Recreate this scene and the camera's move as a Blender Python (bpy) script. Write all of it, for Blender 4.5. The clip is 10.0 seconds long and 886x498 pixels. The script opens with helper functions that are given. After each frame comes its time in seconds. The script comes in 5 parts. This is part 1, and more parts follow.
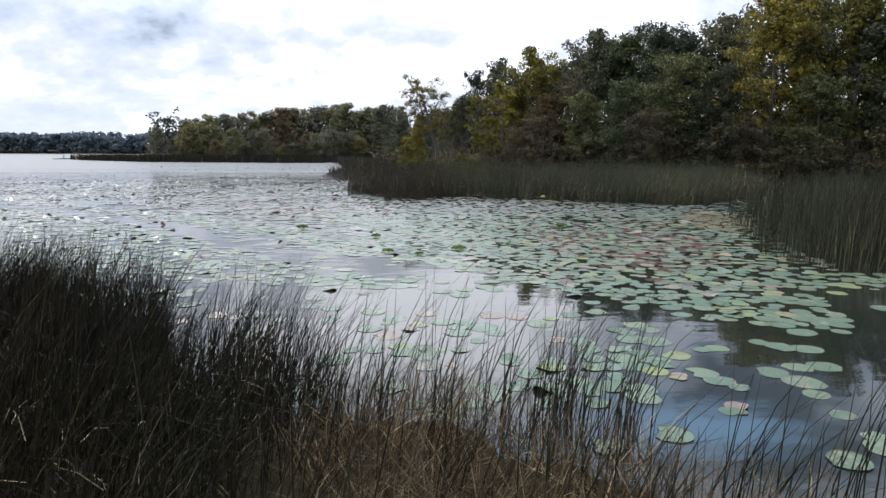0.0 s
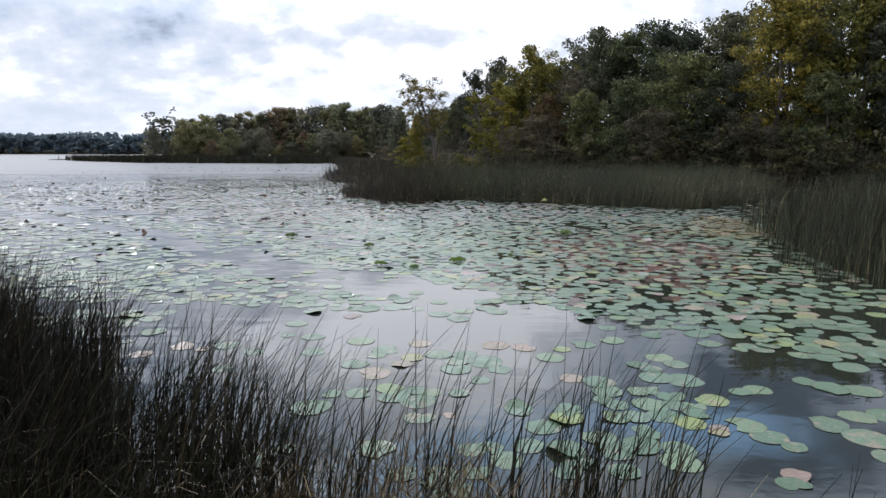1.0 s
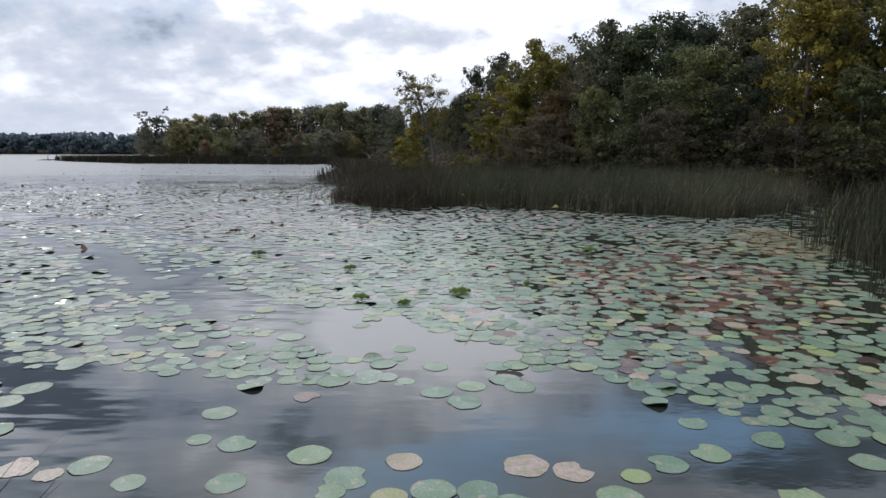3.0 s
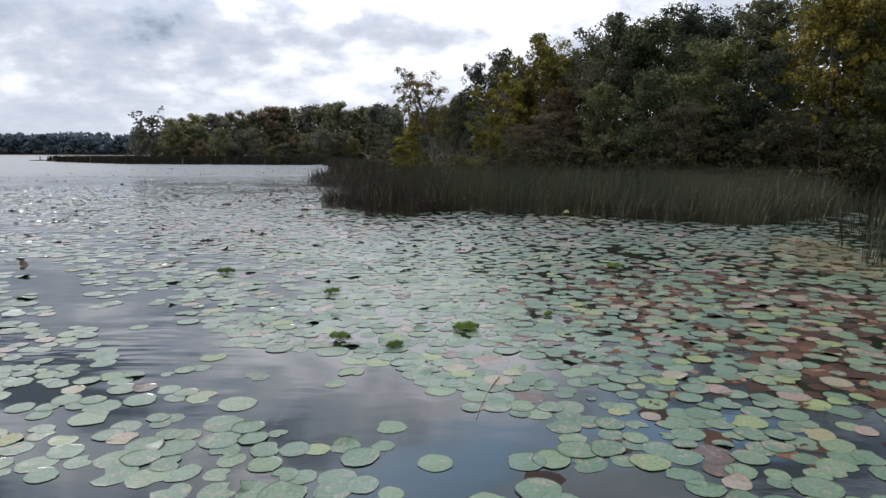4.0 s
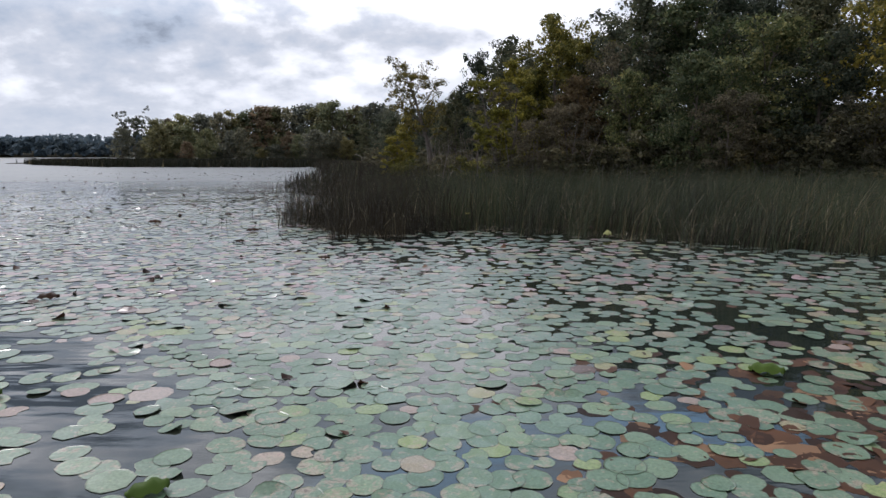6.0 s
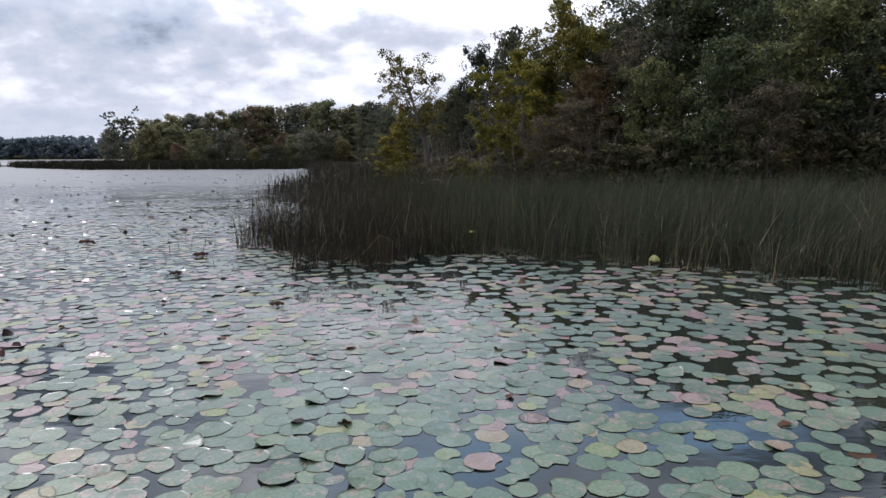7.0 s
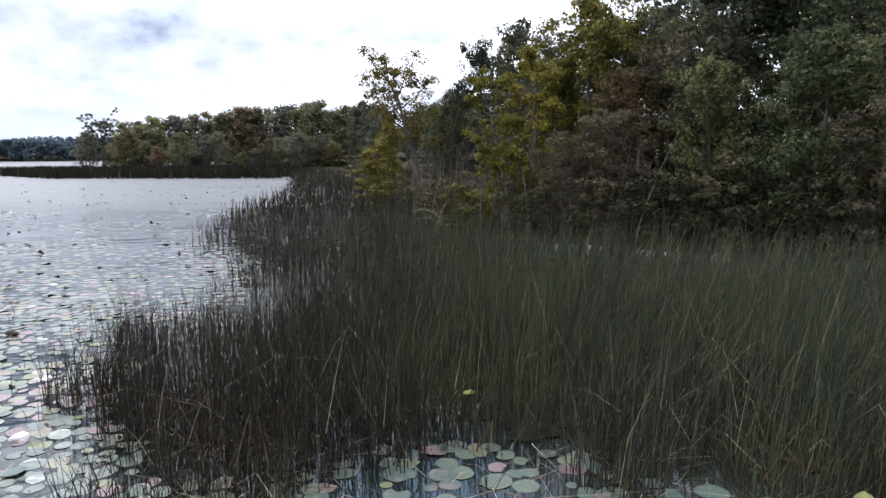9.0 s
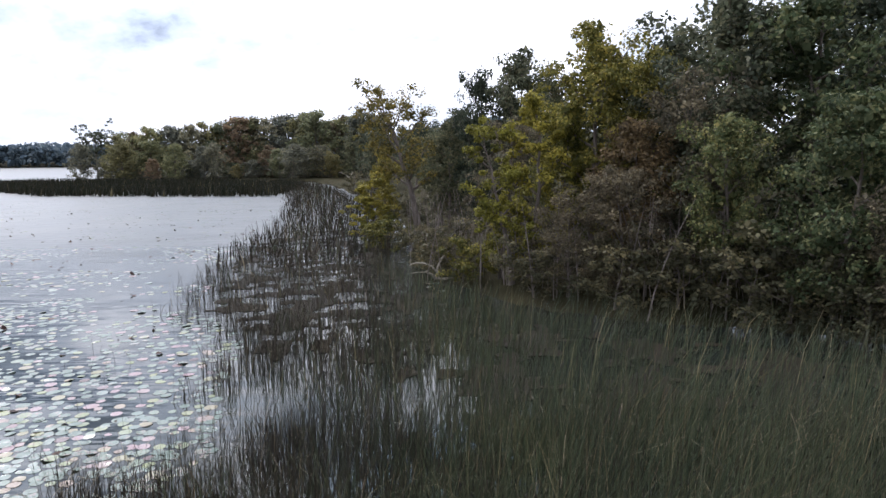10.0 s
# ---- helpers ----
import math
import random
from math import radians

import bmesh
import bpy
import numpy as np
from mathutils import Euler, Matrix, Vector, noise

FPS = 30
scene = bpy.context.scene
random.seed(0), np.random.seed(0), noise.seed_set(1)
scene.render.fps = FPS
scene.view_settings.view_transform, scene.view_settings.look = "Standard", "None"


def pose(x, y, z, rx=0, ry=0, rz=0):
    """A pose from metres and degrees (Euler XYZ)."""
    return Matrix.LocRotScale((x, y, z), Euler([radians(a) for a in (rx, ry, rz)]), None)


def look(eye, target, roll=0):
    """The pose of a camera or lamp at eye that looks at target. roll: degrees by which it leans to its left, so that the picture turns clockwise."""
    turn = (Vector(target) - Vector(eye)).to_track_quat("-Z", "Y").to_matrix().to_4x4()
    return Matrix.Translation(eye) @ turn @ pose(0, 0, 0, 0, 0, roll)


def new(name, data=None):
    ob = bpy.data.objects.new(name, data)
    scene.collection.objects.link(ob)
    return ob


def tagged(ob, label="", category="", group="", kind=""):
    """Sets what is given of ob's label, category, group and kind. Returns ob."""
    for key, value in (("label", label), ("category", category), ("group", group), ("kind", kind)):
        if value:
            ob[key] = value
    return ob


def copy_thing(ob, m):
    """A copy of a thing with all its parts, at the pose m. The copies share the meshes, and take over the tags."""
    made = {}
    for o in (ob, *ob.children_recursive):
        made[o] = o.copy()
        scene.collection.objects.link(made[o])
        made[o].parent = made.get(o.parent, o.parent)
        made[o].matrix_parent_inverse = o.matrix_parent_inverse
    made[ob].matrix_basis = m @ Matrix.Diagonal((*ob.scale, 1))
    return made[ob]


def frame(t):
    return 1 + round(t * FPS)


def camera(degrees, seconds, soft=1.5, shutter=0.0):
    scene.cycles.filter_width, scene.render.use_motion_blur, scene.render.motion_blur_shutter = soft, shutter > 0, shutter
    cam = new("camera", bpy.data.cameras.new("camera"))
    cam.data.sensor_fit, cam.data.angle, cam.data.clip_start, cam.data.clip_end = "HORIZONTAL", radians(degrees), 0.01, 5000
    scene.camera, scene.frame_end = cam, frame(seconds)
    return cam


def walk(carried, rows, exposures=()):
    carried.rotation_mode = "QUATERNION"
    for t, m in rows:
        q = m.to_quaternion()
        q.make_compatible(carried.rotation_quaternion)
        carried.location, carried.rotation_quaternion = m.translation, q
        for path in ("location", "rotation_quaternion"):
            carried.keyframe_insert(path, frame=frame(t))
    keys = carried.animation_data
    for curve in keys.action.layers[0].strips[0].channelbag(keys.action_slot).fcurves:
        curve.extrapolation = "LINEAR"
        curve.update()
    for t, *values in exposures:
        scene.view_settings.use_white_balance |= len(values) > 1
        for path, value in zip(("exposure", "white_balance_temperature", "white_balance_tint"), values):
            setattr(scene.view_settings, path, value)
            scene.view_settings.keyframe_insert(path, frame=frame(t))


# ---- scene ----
cam = camera(68.0, 10.0, soft=1.5)
PATH = [
    (0, (0.293, 4.759, 3.131), (0.308, 6.466, 2.869), 0.1),
    (0.5, (0.322, 5.526, 3.202), (0.339, 7.231, 2.939), 0.1),
    (1, (0.350, 6.267, 3.265), (0.368, 7.973, 3.002), 0.0),
    (1.5, (0.371, 7.052, 3.298), (0.390, 8.757, 3.035), -0.0),
    (2, (0.385, 7.940, 3.286), (0.406, 9.646, 3.025), 0.0),
    (2.5, (0.400, 9.153, 3.259), (0.420, 10.859, 2.998), 0.1),
    (4, (0.401, 13.612, 3.201), (0.423, 15.318, 2.941), 0.1),
    (4.5, (0.461, 15.473, 3.180), (0.481, 17.179, 2.920), 0.0),
    (5, (0.526, 17.570, 3.167), (0.547, 19.276, 2.907), 0.0),
    (5.5, (0.652, 19.965, 3.077), (0.673, 21.672, 2.821), 0.0),
    (7, (0.801, 27.751, 3.159), (0.825, 29.457, 2.902), -0.4),
    (7.5, (0.994, 30.789, 3.245), (1.017, 32.495, 2.988), -0.4),
    (8, (1.156, 33.527, 3.310), (1.180, 35.234, 3.052), -0.4),
    (8.5, (1.342, 35.832, 3.482), (1.366, 37.538, 3.221), -0.5),
    (9, (1.452, 37.808, 4.601), (1.476, 39.514, 4.338), -0.5),
    (9.5, (1.525, 39.682, 5.985), (1.548, 41.388, 5.720), -0.7),
    (10, (1.670, 40.607, 7.341), (1.693, 42.312, 7.075), -0.7),
]
EXPOSE = [(0.0, 0.24, 6030, 14), (1.0, 0.11, 6030, 14), (2.5, -0.08, 6050, 14), (4.5, -0.17, 6120, 14), (6.0, -0.22, 6080, 15), (7.5, -0.08, 5960, 17), (8.5, 0.20, 5900, 17), (9.2, 0.46, 5930, 17), (10.0, 0.56, 5950, 17)]
walk(cam, [(t, look(eye, target, roll)) for t, eye, target, roll in PATH], EXPOSE)

# ---- world, sun ----
SUN_AZ, SUN_EL = radians(-34), radians(40)      # the sun stands ahead to the left, behind thin cloud
world = bpy.data.worlds.new("sky")
scene.world = world
world.use_nodes = True


def build_world():
    nt = world.node_tree
    N, L = nt.nodes, nt.links
    N.clear()
    out = N.new("ShaderNodeOutputWorld")
    bg = N.new("ShaderNodeBackground")
    sky = N.new("ShaderNodeTexSky")
    sky.sky_type, sky.sun_disc = "NISHITA", False
    sky.sun_elevation, sky.sun_rotation = SUN_EL, SUN_AZ
    co = N.new("ShaderNodeTexCoord")
    sep = N.new("ShaderNodeSeparateXYZ")
    L.new(co.outputs["Generated"], sep.inputs[0])

    def math_node(op, a, b=None, c=None):
        n = N.new("ShaderNodeMath")
        n.operation = op
        for i, v in enumerate((a, b, c)):
            if v is None:
                continue
            if isinstance(v, (int, float)):
                n.inputs[i].default_value = v
            else:
                L.new(v, n.inputs[i])
        return n.outputs[0]

    # a flat cloud deck seen in perspective
    up = math_node("MAXIMUM", sep.outputs[2], 0.0)
    den = math_node("ADD", up, 0.45)
    u = math_node("DIVIDE", sep.outputs[0], den)
    v = math_node("DIVIDE", sep.outputs[1], den)
    deck = N.new("ShaderNodeCombineXYZ")
    L.new(u, deck.inputs[0])
    L.new(v, deck.inputs[1])

    def cloud_noise(scale, detail, off, rough=0.55):
        m = N.new("ShaderNodeMapping")
        m.inputs["Location"].default_value = off
        L.new(deck.outputs[0], m.inputs[0])
        n = N.new("ShaderNodeTexNoise")
        n.inputs["Scale"].default_value = scale
        n.inputs["Detail"].default_value = detail
        n.inputs["Roughness"].default_value = rough
        L.new(m.outputs[0], n.inputs["Vector"])
        return n.outputs["Fac"]

    def ramp(fac, stops):
        r = N.new("ShaderNodeValToRGB")
        el = r.color_ramp.elements
        for i, (p, c) in enumerate(stops):
            e = el[i] if i < 2 else el.new(p)
            e.position, e.color = p, (*c, 1)
        L.new(fac, r.inputs[0])
        return r.outputs[0]

    # broad grey and white clouds, and the gaps between them, ahead of the way: spot = (along, up, half width, half height, lean, weight)
    fwd = math_node("MAXIMUM", sep.outputs[1], 0.05)
    along = math_node("ADD", math_node("DIVIDE", sep.outputs[0], fwd), math_node("MULTIPLY_ADD", cloud_noise(3.4, 5, (7.3, 2.9, 0.0)), 0.20, -0.10))
    above = math_node("ADD", math_node("DIVIDE", sep.outputs[2], fwd), math_node("MULTIPLY_ADD", cloud_noise(4.2, 5, (1.7, 8.1, 0.0)), 0.09, -0.045))

    def spots(rows):
        total = None
        for cx, cy, w, h, lean, weight in rows:
            px = math_node("SUBTRACT", along, cx)
            py = math_node("SUBTRACT", math_node("SUBTRACT", above, cy), math_node("MULTIPLY", px, lean))
            d = math_node("ADD", math_node("POWER", math_node("ABSOLUTE", math_node("DIVIDE", px, w)), 2.0), math_node("POWER", math_node("ABSOLUTE", math_node("DIVIDE", py, h)), 2.0))
            g = math_node("MULTIPLY", math_node("POWER", 2.718, math_node("MULTIPLY", d, -1.0)), weight)
            total = g if total is None else math_node("ADD", total, g)
        return total

    bulk = cloud_noise(2.6, 7, CLOUD_OFF, 0.6)
    fine = cloud_noise(9.5, 5, SHADE_OFF, 0.52)
    thick = math_node("ADD", math_node("MULTIPLY_ADD", bulk, 1.25, -0.08), math_node("MULTIPLY_ADD", fine, 0.95, -0.475))
    level = math_node("ADD", thick, spots(CLOUD_SPOTS))
    tone = ramp(level, [(0.06, CLOUD_DARK), (0.32, CLOUD_MID), (0.54, CLOUD_LIGHT), (0.86, CLOUD_SUN)])
    clear = math_node("ADD", spots(CLEAR_SPOTS), math_node("MULTIPLY_ADD", fine, 1.1, -0.55))
    cover = ramp(clear, [(0.15, (1, 1, 1)), (0.85, (0.08, 0.08, 0.08))])
    # the brightness round the veiled sun
    dot = N.new("ShaderNodeVectorMath")
    dot.operation = "DOT_PRODUCT"
    L.new(co.outputs["Generated"], dot.inputs[0])
    dot.inputs[1].default_value = (math.sin(SUN_AZ) * math.cos(SUN_EL), math.cos(SUN_AZ) * math.cos(SUN_EL), math.sin(SUN_EL))
    near = math_node("POWER", math_node("MAXIMUM", dot.outputs["Value"], 0.0), 6.0)
    high = math_node("MINIMUM", math_node("MAXIMUM", math_node("MULTIPLY_ADD", up, 4.5, -0.75), 0.0), 1.0)
    facing = math_node("POWER", math_node("MULTIPLY_ADD", dot.outputs["Value"], 0.5, 0.5), 2.0)
    gain = math_node("ADD", math_node("MULTIPLY_ADD", math_node("MULTIPLY", near, high), 0.6, 0.86), math_node("MULTIPLY", high, math_node("MULTIPLY_ADD", facing, 1.05, 0.05)))
    lit = N.new("ShaderNodeVectorMath")
    lit.operation = "SCALE"
    L.new(tone, lit.inputs[0])
    L.new(gain, lit.inputs["Scale"])
    blue = N.new("ShaderNodeVectorMath")
    blue.operation = "SCALE"
    L.new(sky.outputs[0], blue.inputs[0])
    L.new(math_node("MULTIPLY_ADD", high, 0.36, 0.12), blue.inputs["Scale"])
    mix = N.new("ShaderNodeMix")
    mix.data_type = "RGBA"
    L.new(cover, mix.inputs["Factor"])
    clean = N.new("ShaderNodeVectorMath")
    clean.operation = "MULTIPLY"
    L.new(blue.outputs[0], clean.inputs[0])
    clean.inputs[1].default_value = (0.88, 1.05, 1.0)
    L.new(clean.outputs[0], mix.inputs["A"])
    L.new(lit.outputs[0], mix.inputs["B"])
    # haze low over the horizon
    low = N.new("ShaderNodeMix")
    low.data_type = "RGBA"
    haze = math_node("POWER", math_node("SUBTRACT", 1.0, math_node("MINIMUM", math_node("MULTIPLY", up, 4.0), 1.0)), 2.0)
    L.new(math_node("MULTIPLY", haze, 0.7), low.inputs["Factor"])
    L.new(mix.outputs["Result"], low.inputs["A"])
    low.inputs["B"].default_value = (*HORIZON, 1)
    L.new(low.outputs["Result"], bg.inputs["Color"])
    bg.inputs["Strength"].default_value = SKY
    L.new(bg.outputs[0], out.inputs[0])


SKY = 1.0
CLOUD_OFF, SHADE_OFF = (10.51, 46.41, 0.0), (50.82, 41.38, 0.0)
CLOUD_DARK, CLOUD_MID, CLOUD_LIGHT, CLOUD_SUN = (0.16, 0.20, 0.27), (0.64, 0.73, 0.84), (0.90, 0.94, 0.99), (1.70, 1.70, 1.69)
HORIZON = (0.76, 0.81, 0.86)
CLOUD_SPOTS = [(-0.46, 0.195, 0.18, 0.032, -0.05, -0.20), (-0.12, 0.185, 0.12, 0.03, 0.0, -0.10), (-0.30, 0.11, 0.14, 0.016, 0.0, -0.12), (-0.62, 0.13, 0.10, 0.02, 0.0, -0.14),
               (-0.27, 0.20, 0.05, 0.03, 0.2, 0.20), (-0.05, 0.10, 0.22, 0.045, 0.0, 0.18), (-0.60, 0.38, 0.30, 0.070, 0.25, -0.85), (-0.02, 0.27, 0.30, 0.10, -0.1, 0.50),
               (-0.30, 0.52, 0.16, 0.06, 0.5, 0.40), (0.48, 0.36, 0.24, 0.07, 0.0, -0.50), (-0.75, 0.54, 0.34, 0.05, 0.2, -0.45), (0.62, 0.50, 0.26, 0.07, 0.0, -0.6)]
CLEAR_SPOTS = [(0.04, 0.51, 0.22, 0.055, -0.15, 1.05), (0.42, 0.44, 0.18, 0.05, 0.1, 0.8), (-0.05, 0.64, 0.3, 0.08, 0.0, 0.8)]
build_world()
sun = new("sun", bpy.data.lights.new("sun", "SUN"))
sun.data.energy, sun.data.angle, sun.data.color = 1.9, radians(4), (1.0, 0.95, 0.87)
sun.matrix_basis = look((0, 0, 60), (60 * -math.sin(SUN_AZ) * math.cos(SUN_EL), 60 * -math.cos(SUN_AZ) * math.cos(SUN_EL), 60 - 60 * math.sin(SUN_EL)))


# ---- materials ----
def material(name):
    m = bpy.data.materials.new(name)
    m.use_nodes = True
    nt = m.node_tree
    return m, nt, nt.nodes["Principled BSDF"], nt.nodes["Material Output"]


def link_noise(nt, scale, detail=4, rough=0.5, coord="Object", stretch=(1, 1, 1)):
    co = nt.nodes.new("ShaderNodeTexCoord")
    mp = nt.nodes.new("ShaderNodeMapping")
    mp.inputs["Scale"].default_value = stretch
    n = nt.nodes.new("ShaderNodeTexNoise")
    n.inputs["Scale"].default_value, n.inputs["Detail"].default_value, n.inputs["Roughness"].default_value = scale, detail, rough
    nt.links.new(co.outputs[coord], mp.inputs[0])
    nt.links.new(mp.outputs[0], n.inputs["Vector"])
    return n.outputs["Fac"]


def link_ramp(nt, fac, stops, mode="LINEAR"):
    r = nt.nodes.new("ShaderNodeValToRGB")
    r.color_ramp.interpolation = mode
    el = r.color_ramp.elements
    for i, (p, c) in enumerate(stops):
        e = el[i] if i < 2 else el.new(p)
        e.position, e.color = p, (*c, 1)
    nt.links.new(fac, r.inputs[0])
    return r.outputs[0]


def link_math(nt, op, a, b):
    n = nt.nodes.new("ShaderNodeMath")
    n.operation = op
    for i, v in enumerate((a, b)):
        if isinstance(v, (int, float)):
            n.inputs[i].default_value = v
        else:
            nt.links.new(v, n.inputs[i])
    return n.outputs[0]


def link_mix(nt, fac, a, b, blend="MIX"):
    n = nt.nodes.new("ShaderNodeMix")
    n.data_type, n.blend_type = "RGBA", blend
    for key, v in (("Factor", fac), ("A", a), ("B", b)):
        if isinstance(v, (int, float)):
            n.inputs[key].default_value = v
        elif isinstance(v, tuple):
            n.inputs[key].default_value = (*v, 1)
        else:
            nt.links.new(v, n.inputs[key])
    return n.outputs["Result"]


def link_bump(nt, bsdf, height, strength, distance):
    b = nt.nodes.new("ShaderNodeBump")
    b.inputs["Strength"].default_value, b.inputs["Distance"].default_value = strength, distance
    nt.links.new(height, b.inputs["Height"])
    nt.links.new(b.outputs[0], bsdf.inputs["Normal"])


def island(nt):
    return nt.nodes.new("ShaderNodeNewGeometry").outputs["Random Per Island"]


def own_random(nt):
    return nt.nodes.new("ShaderNodeObjectInfo").outputs["Random"]


def water_material():
    m, nt, p, _ = material("lake_water")
    p.inputs["Roughness"].default_value = 0.025
    p.inputs["IOR"].default_value = 1.333
    murk = link_noise(nt, 0.12, 3)
    nt.links.new(link_ramp(nt, murk, [(0.35, (0.010, 0.014, 0.012)), (0.65, (0.020, 0.022, 0.015))]), p.inputs["Base Color"])
    fine = link_noise(nt, 3.2, 3, 0.55, stretch=(0.55, 1.0, 1))
    wide = link_noise(nt, 0.8, 2, 0.5, stretch=(0.45, 1.0, 1))
    sep = nt.nodes.new("ShaderNodeSeparateXYZ")
    nt.links.new(nt.nodes.new("ShaderNodeTexCoord").outputs["Object"], sep.inputs[0])
    open_lake = link_math(nt, "MINIMUM", link_math(nt, "MAXIMUM", link_math(nt, "MULTIPLY", link_math(nt, "SUBTRACT", sep.outputs[1], 56.0), 0.02), 0.0), 0.9)
    breeze = link_math(nt, "ADD", link_ramp(nt, link_noise(nt, 0.05, 2), [(0.38, (0.14, 0.14, 0.14)), (0.62, (0.95, 0.95, 0.95))]), open_lake)
    # a breath of wind draws ripples over the water beside the closed leaves
    side = link_math(nt, "MINIMUM", link_math(nt, "MAXIMUM", link_math(nt, "MULTIPLY", link_math(nt, "SUBTRACT", -1.5, sep.outputs[0]), 0.3), 0.0), 1.0)
    patch = link_ramp(nt, link_noise(nt, 0.16, 2), [(0.40, (0, 0, 0)), (0.60, (1, 1, 1))])
    ripple = link_math(nt, "MULTIPLY", link_noise(nt, 1.5, 2, 0.4, stretch=(0.28, 1.0, 1)), link_math(nt, "MULTIPLY", side, patch))
    h = link_math(nt, "ADD", link_math(nt, "MULTIPLY", fine, 0.35), wide)
    link_bump(nt, p, link_math(nt, "ADD", link_math(nt, "MULTIPLY", h, breeze), link_math(nt, "MULTIPLY", ripple, 6.0)), 0.45, 0.024)
    # wind roughens the open lake
    nt.links.new(link_math(nt, "ADD", link_math(nt, "MULTIPLY", open_lake, 0.36), 0.025), p.inputs["Roughness"])
    return m


def pad_material(name, pick):
    m, nt, p, _ = material(name)
    r = pick(nt)
    if pick is island:
        tone = nt.nodes.new("ShaderNodeAttribute")
        tone.attribute_name = "tone"
        r = tone.outputs["Fac"]
    leaf = link_ramp(nt, r, [(0.0, (0.067, 0.100, 0.066)), (0.30, (0.078, 0.117, 0.077)), (0.66, (0.096, 0.131, 0.088)), (0.86, (0.113, 0.148, 0.084)),
                             (0.915, (0.150, 0.176, 0.063)), (0.94, (0.186, 0.159, 0.091)), (0.965, (0.203, 0.150, 0.127)), (0.988, (0.174, 0.117, 0.102)), (0.997, (0.060, 0.033, 0.025))])
    # withering: ragged pinkish and tan patches, on some leaves only
    grain = link_noise(nt, 7.0 if pick is island else 2.0, 6, 0.7, "Generated" if pick is not island else "Object")
    area = link_noise(nt, 0.55, 4, 0.6, stretch=(1, 1, 1))
    sick = link_math(nt, "ADD", grain, link_math(nt, "MULTIPLY", link_math(nt, "SUBTRACT", area, 0.5), 0.5))
    stain = link_ramp(nt, sick, [(0.55, (0, 0, 0)), (0.63, (1, 1, 1))])
    col = link_mix(nt, link_math(nt, "MULTIPLY", stain, 0.6), leaf, (0.25, 0.165, 0.135))
    hole = link_ramp(nt, sick, [(0.68, (0, 0, 0)), (0.74, (1, 1, 1))])
    col = link_mix(nt, link_math(nt, "MULTIPLY", hole, 0.8), col, (0.045, 0.026, 0.018))
    mottle = link_ramp(nt, link_noise(nt, 26.0 if pick is island else 6.0, 4, 0.65), [(0.32, (0.70, 0.74, 0.70)), (0.68, (1.26, 1.22, 1.24))])
    col = link_mix(nt, 1.0, col, mottle, "MULTIPLY")
    spot = nt.nodes.new("ShaderNodeSeparateXYZ")
    nt.links.new(nt.nodes.new("ShaderNodeNewGeometry").outputs["Position"], spot.inputs[0])
    bloom = link_ramp(nt, link_math(nt, "MULTIPLY", spot.outputs[1], 0.02), [(0.60, (0.98, 1.03, 0.94)), (0.80, (1.03, 0.98, 1.16))])
    col = link_mix(nt, 1.0, col, bloom, "MULTIPLY")
    speck = link_ramp(nt, link_noise(nt, 30.0 if pick is island else 7.0, 3, 0.7), [(0.61, (0, 0, 0)), (0.67, (1, 1, 1))])
    col = link_mix(nt, link_math(nt, "MULTIPLY", speck, 0.55), col, (0.045, 0.038, 0.022))
    at = nt.nodes.new("ShaderNodeAttribute")
    at.attribute_name = "rad"
    navel = link_ramp(nt, at.outputs["Fac"], [(0.03, (1, 1, 1)), (0.07, (0, 0, 0))])
    col = link_mix(nt, link_math(nt, "MULTIPLY", navel, 0.3), col, (0.28, 0.27, 0.12))
    # brown rim, with the shadow line between flush leaves painted into it
    rim = link_ramp(nt, at.outputs["Fac"], [(0.935, (0, 0, 0)), (0.985, (1, 1, 1))])
    col = link_mix(nt, link_math(nt, "MULTIPLY", rim, 0.72), col, (0.034, 0.030, 0.018))
    nt.links.new(col, p.inputs["Base Color"])
    p.inputs["Roughness"].default_value = 0.42
    p.inputs["Specular IOR Level"].default_value = 0.10
    # a film of water lies on many of the leaves
    film = link_ramp(nt, link_noise(nt, 0.8 if pick is island else 0.9, 4, 0.6), [(0.42, (0, 0, 0)), (0.62, (1, 1, 1))])
    nt.links.new(link_math(nt, "ADD", link_math(nt, "MULTIPLY", film, 0.4), 0.25), p.inputs["Coat Weight"])
    p.inputs["Coat Roughness"].default_value = 0.24
    p.inputs["Coat IOR"].default_value = 1.333
    link_bump(nt, p, link_noise(nt, 14.0, 4, 0.6), 0.2, 0.01)
    return m


def withered_pad_material():
    m, nt, p, _ = material("lotus_leaf_withering")
    grain = link_noise(nt, 2.4, 6, 0.7)
    col = link_ramp(nt, grain, [(0.36, (0.085, 0.115, 0.065)), (0.45, (0.16, 0.15, 0.085)), (0.54, (0.22, 0.165, 0.14)), (0.64, (0.27, 0.215, 0.20)), (0.70, (0.07, 0.038, 0.028))])
    nt.links.new(link_mix(nt, 1.0, col, link_ramp(nt, own_random(nt), [(0.0, (0.8, 0.8, 0.75)), (1.0, (1.1, 1.0, 1.05))]), "MULTIPLY"), p.inputs["Base Color"])
    p.inputs["Roughness"].default_value = 0.5
    link_bump(nt, p, link_noise(nt, 9.0, 4, 0.6), 0.3, 0.02)
    return m


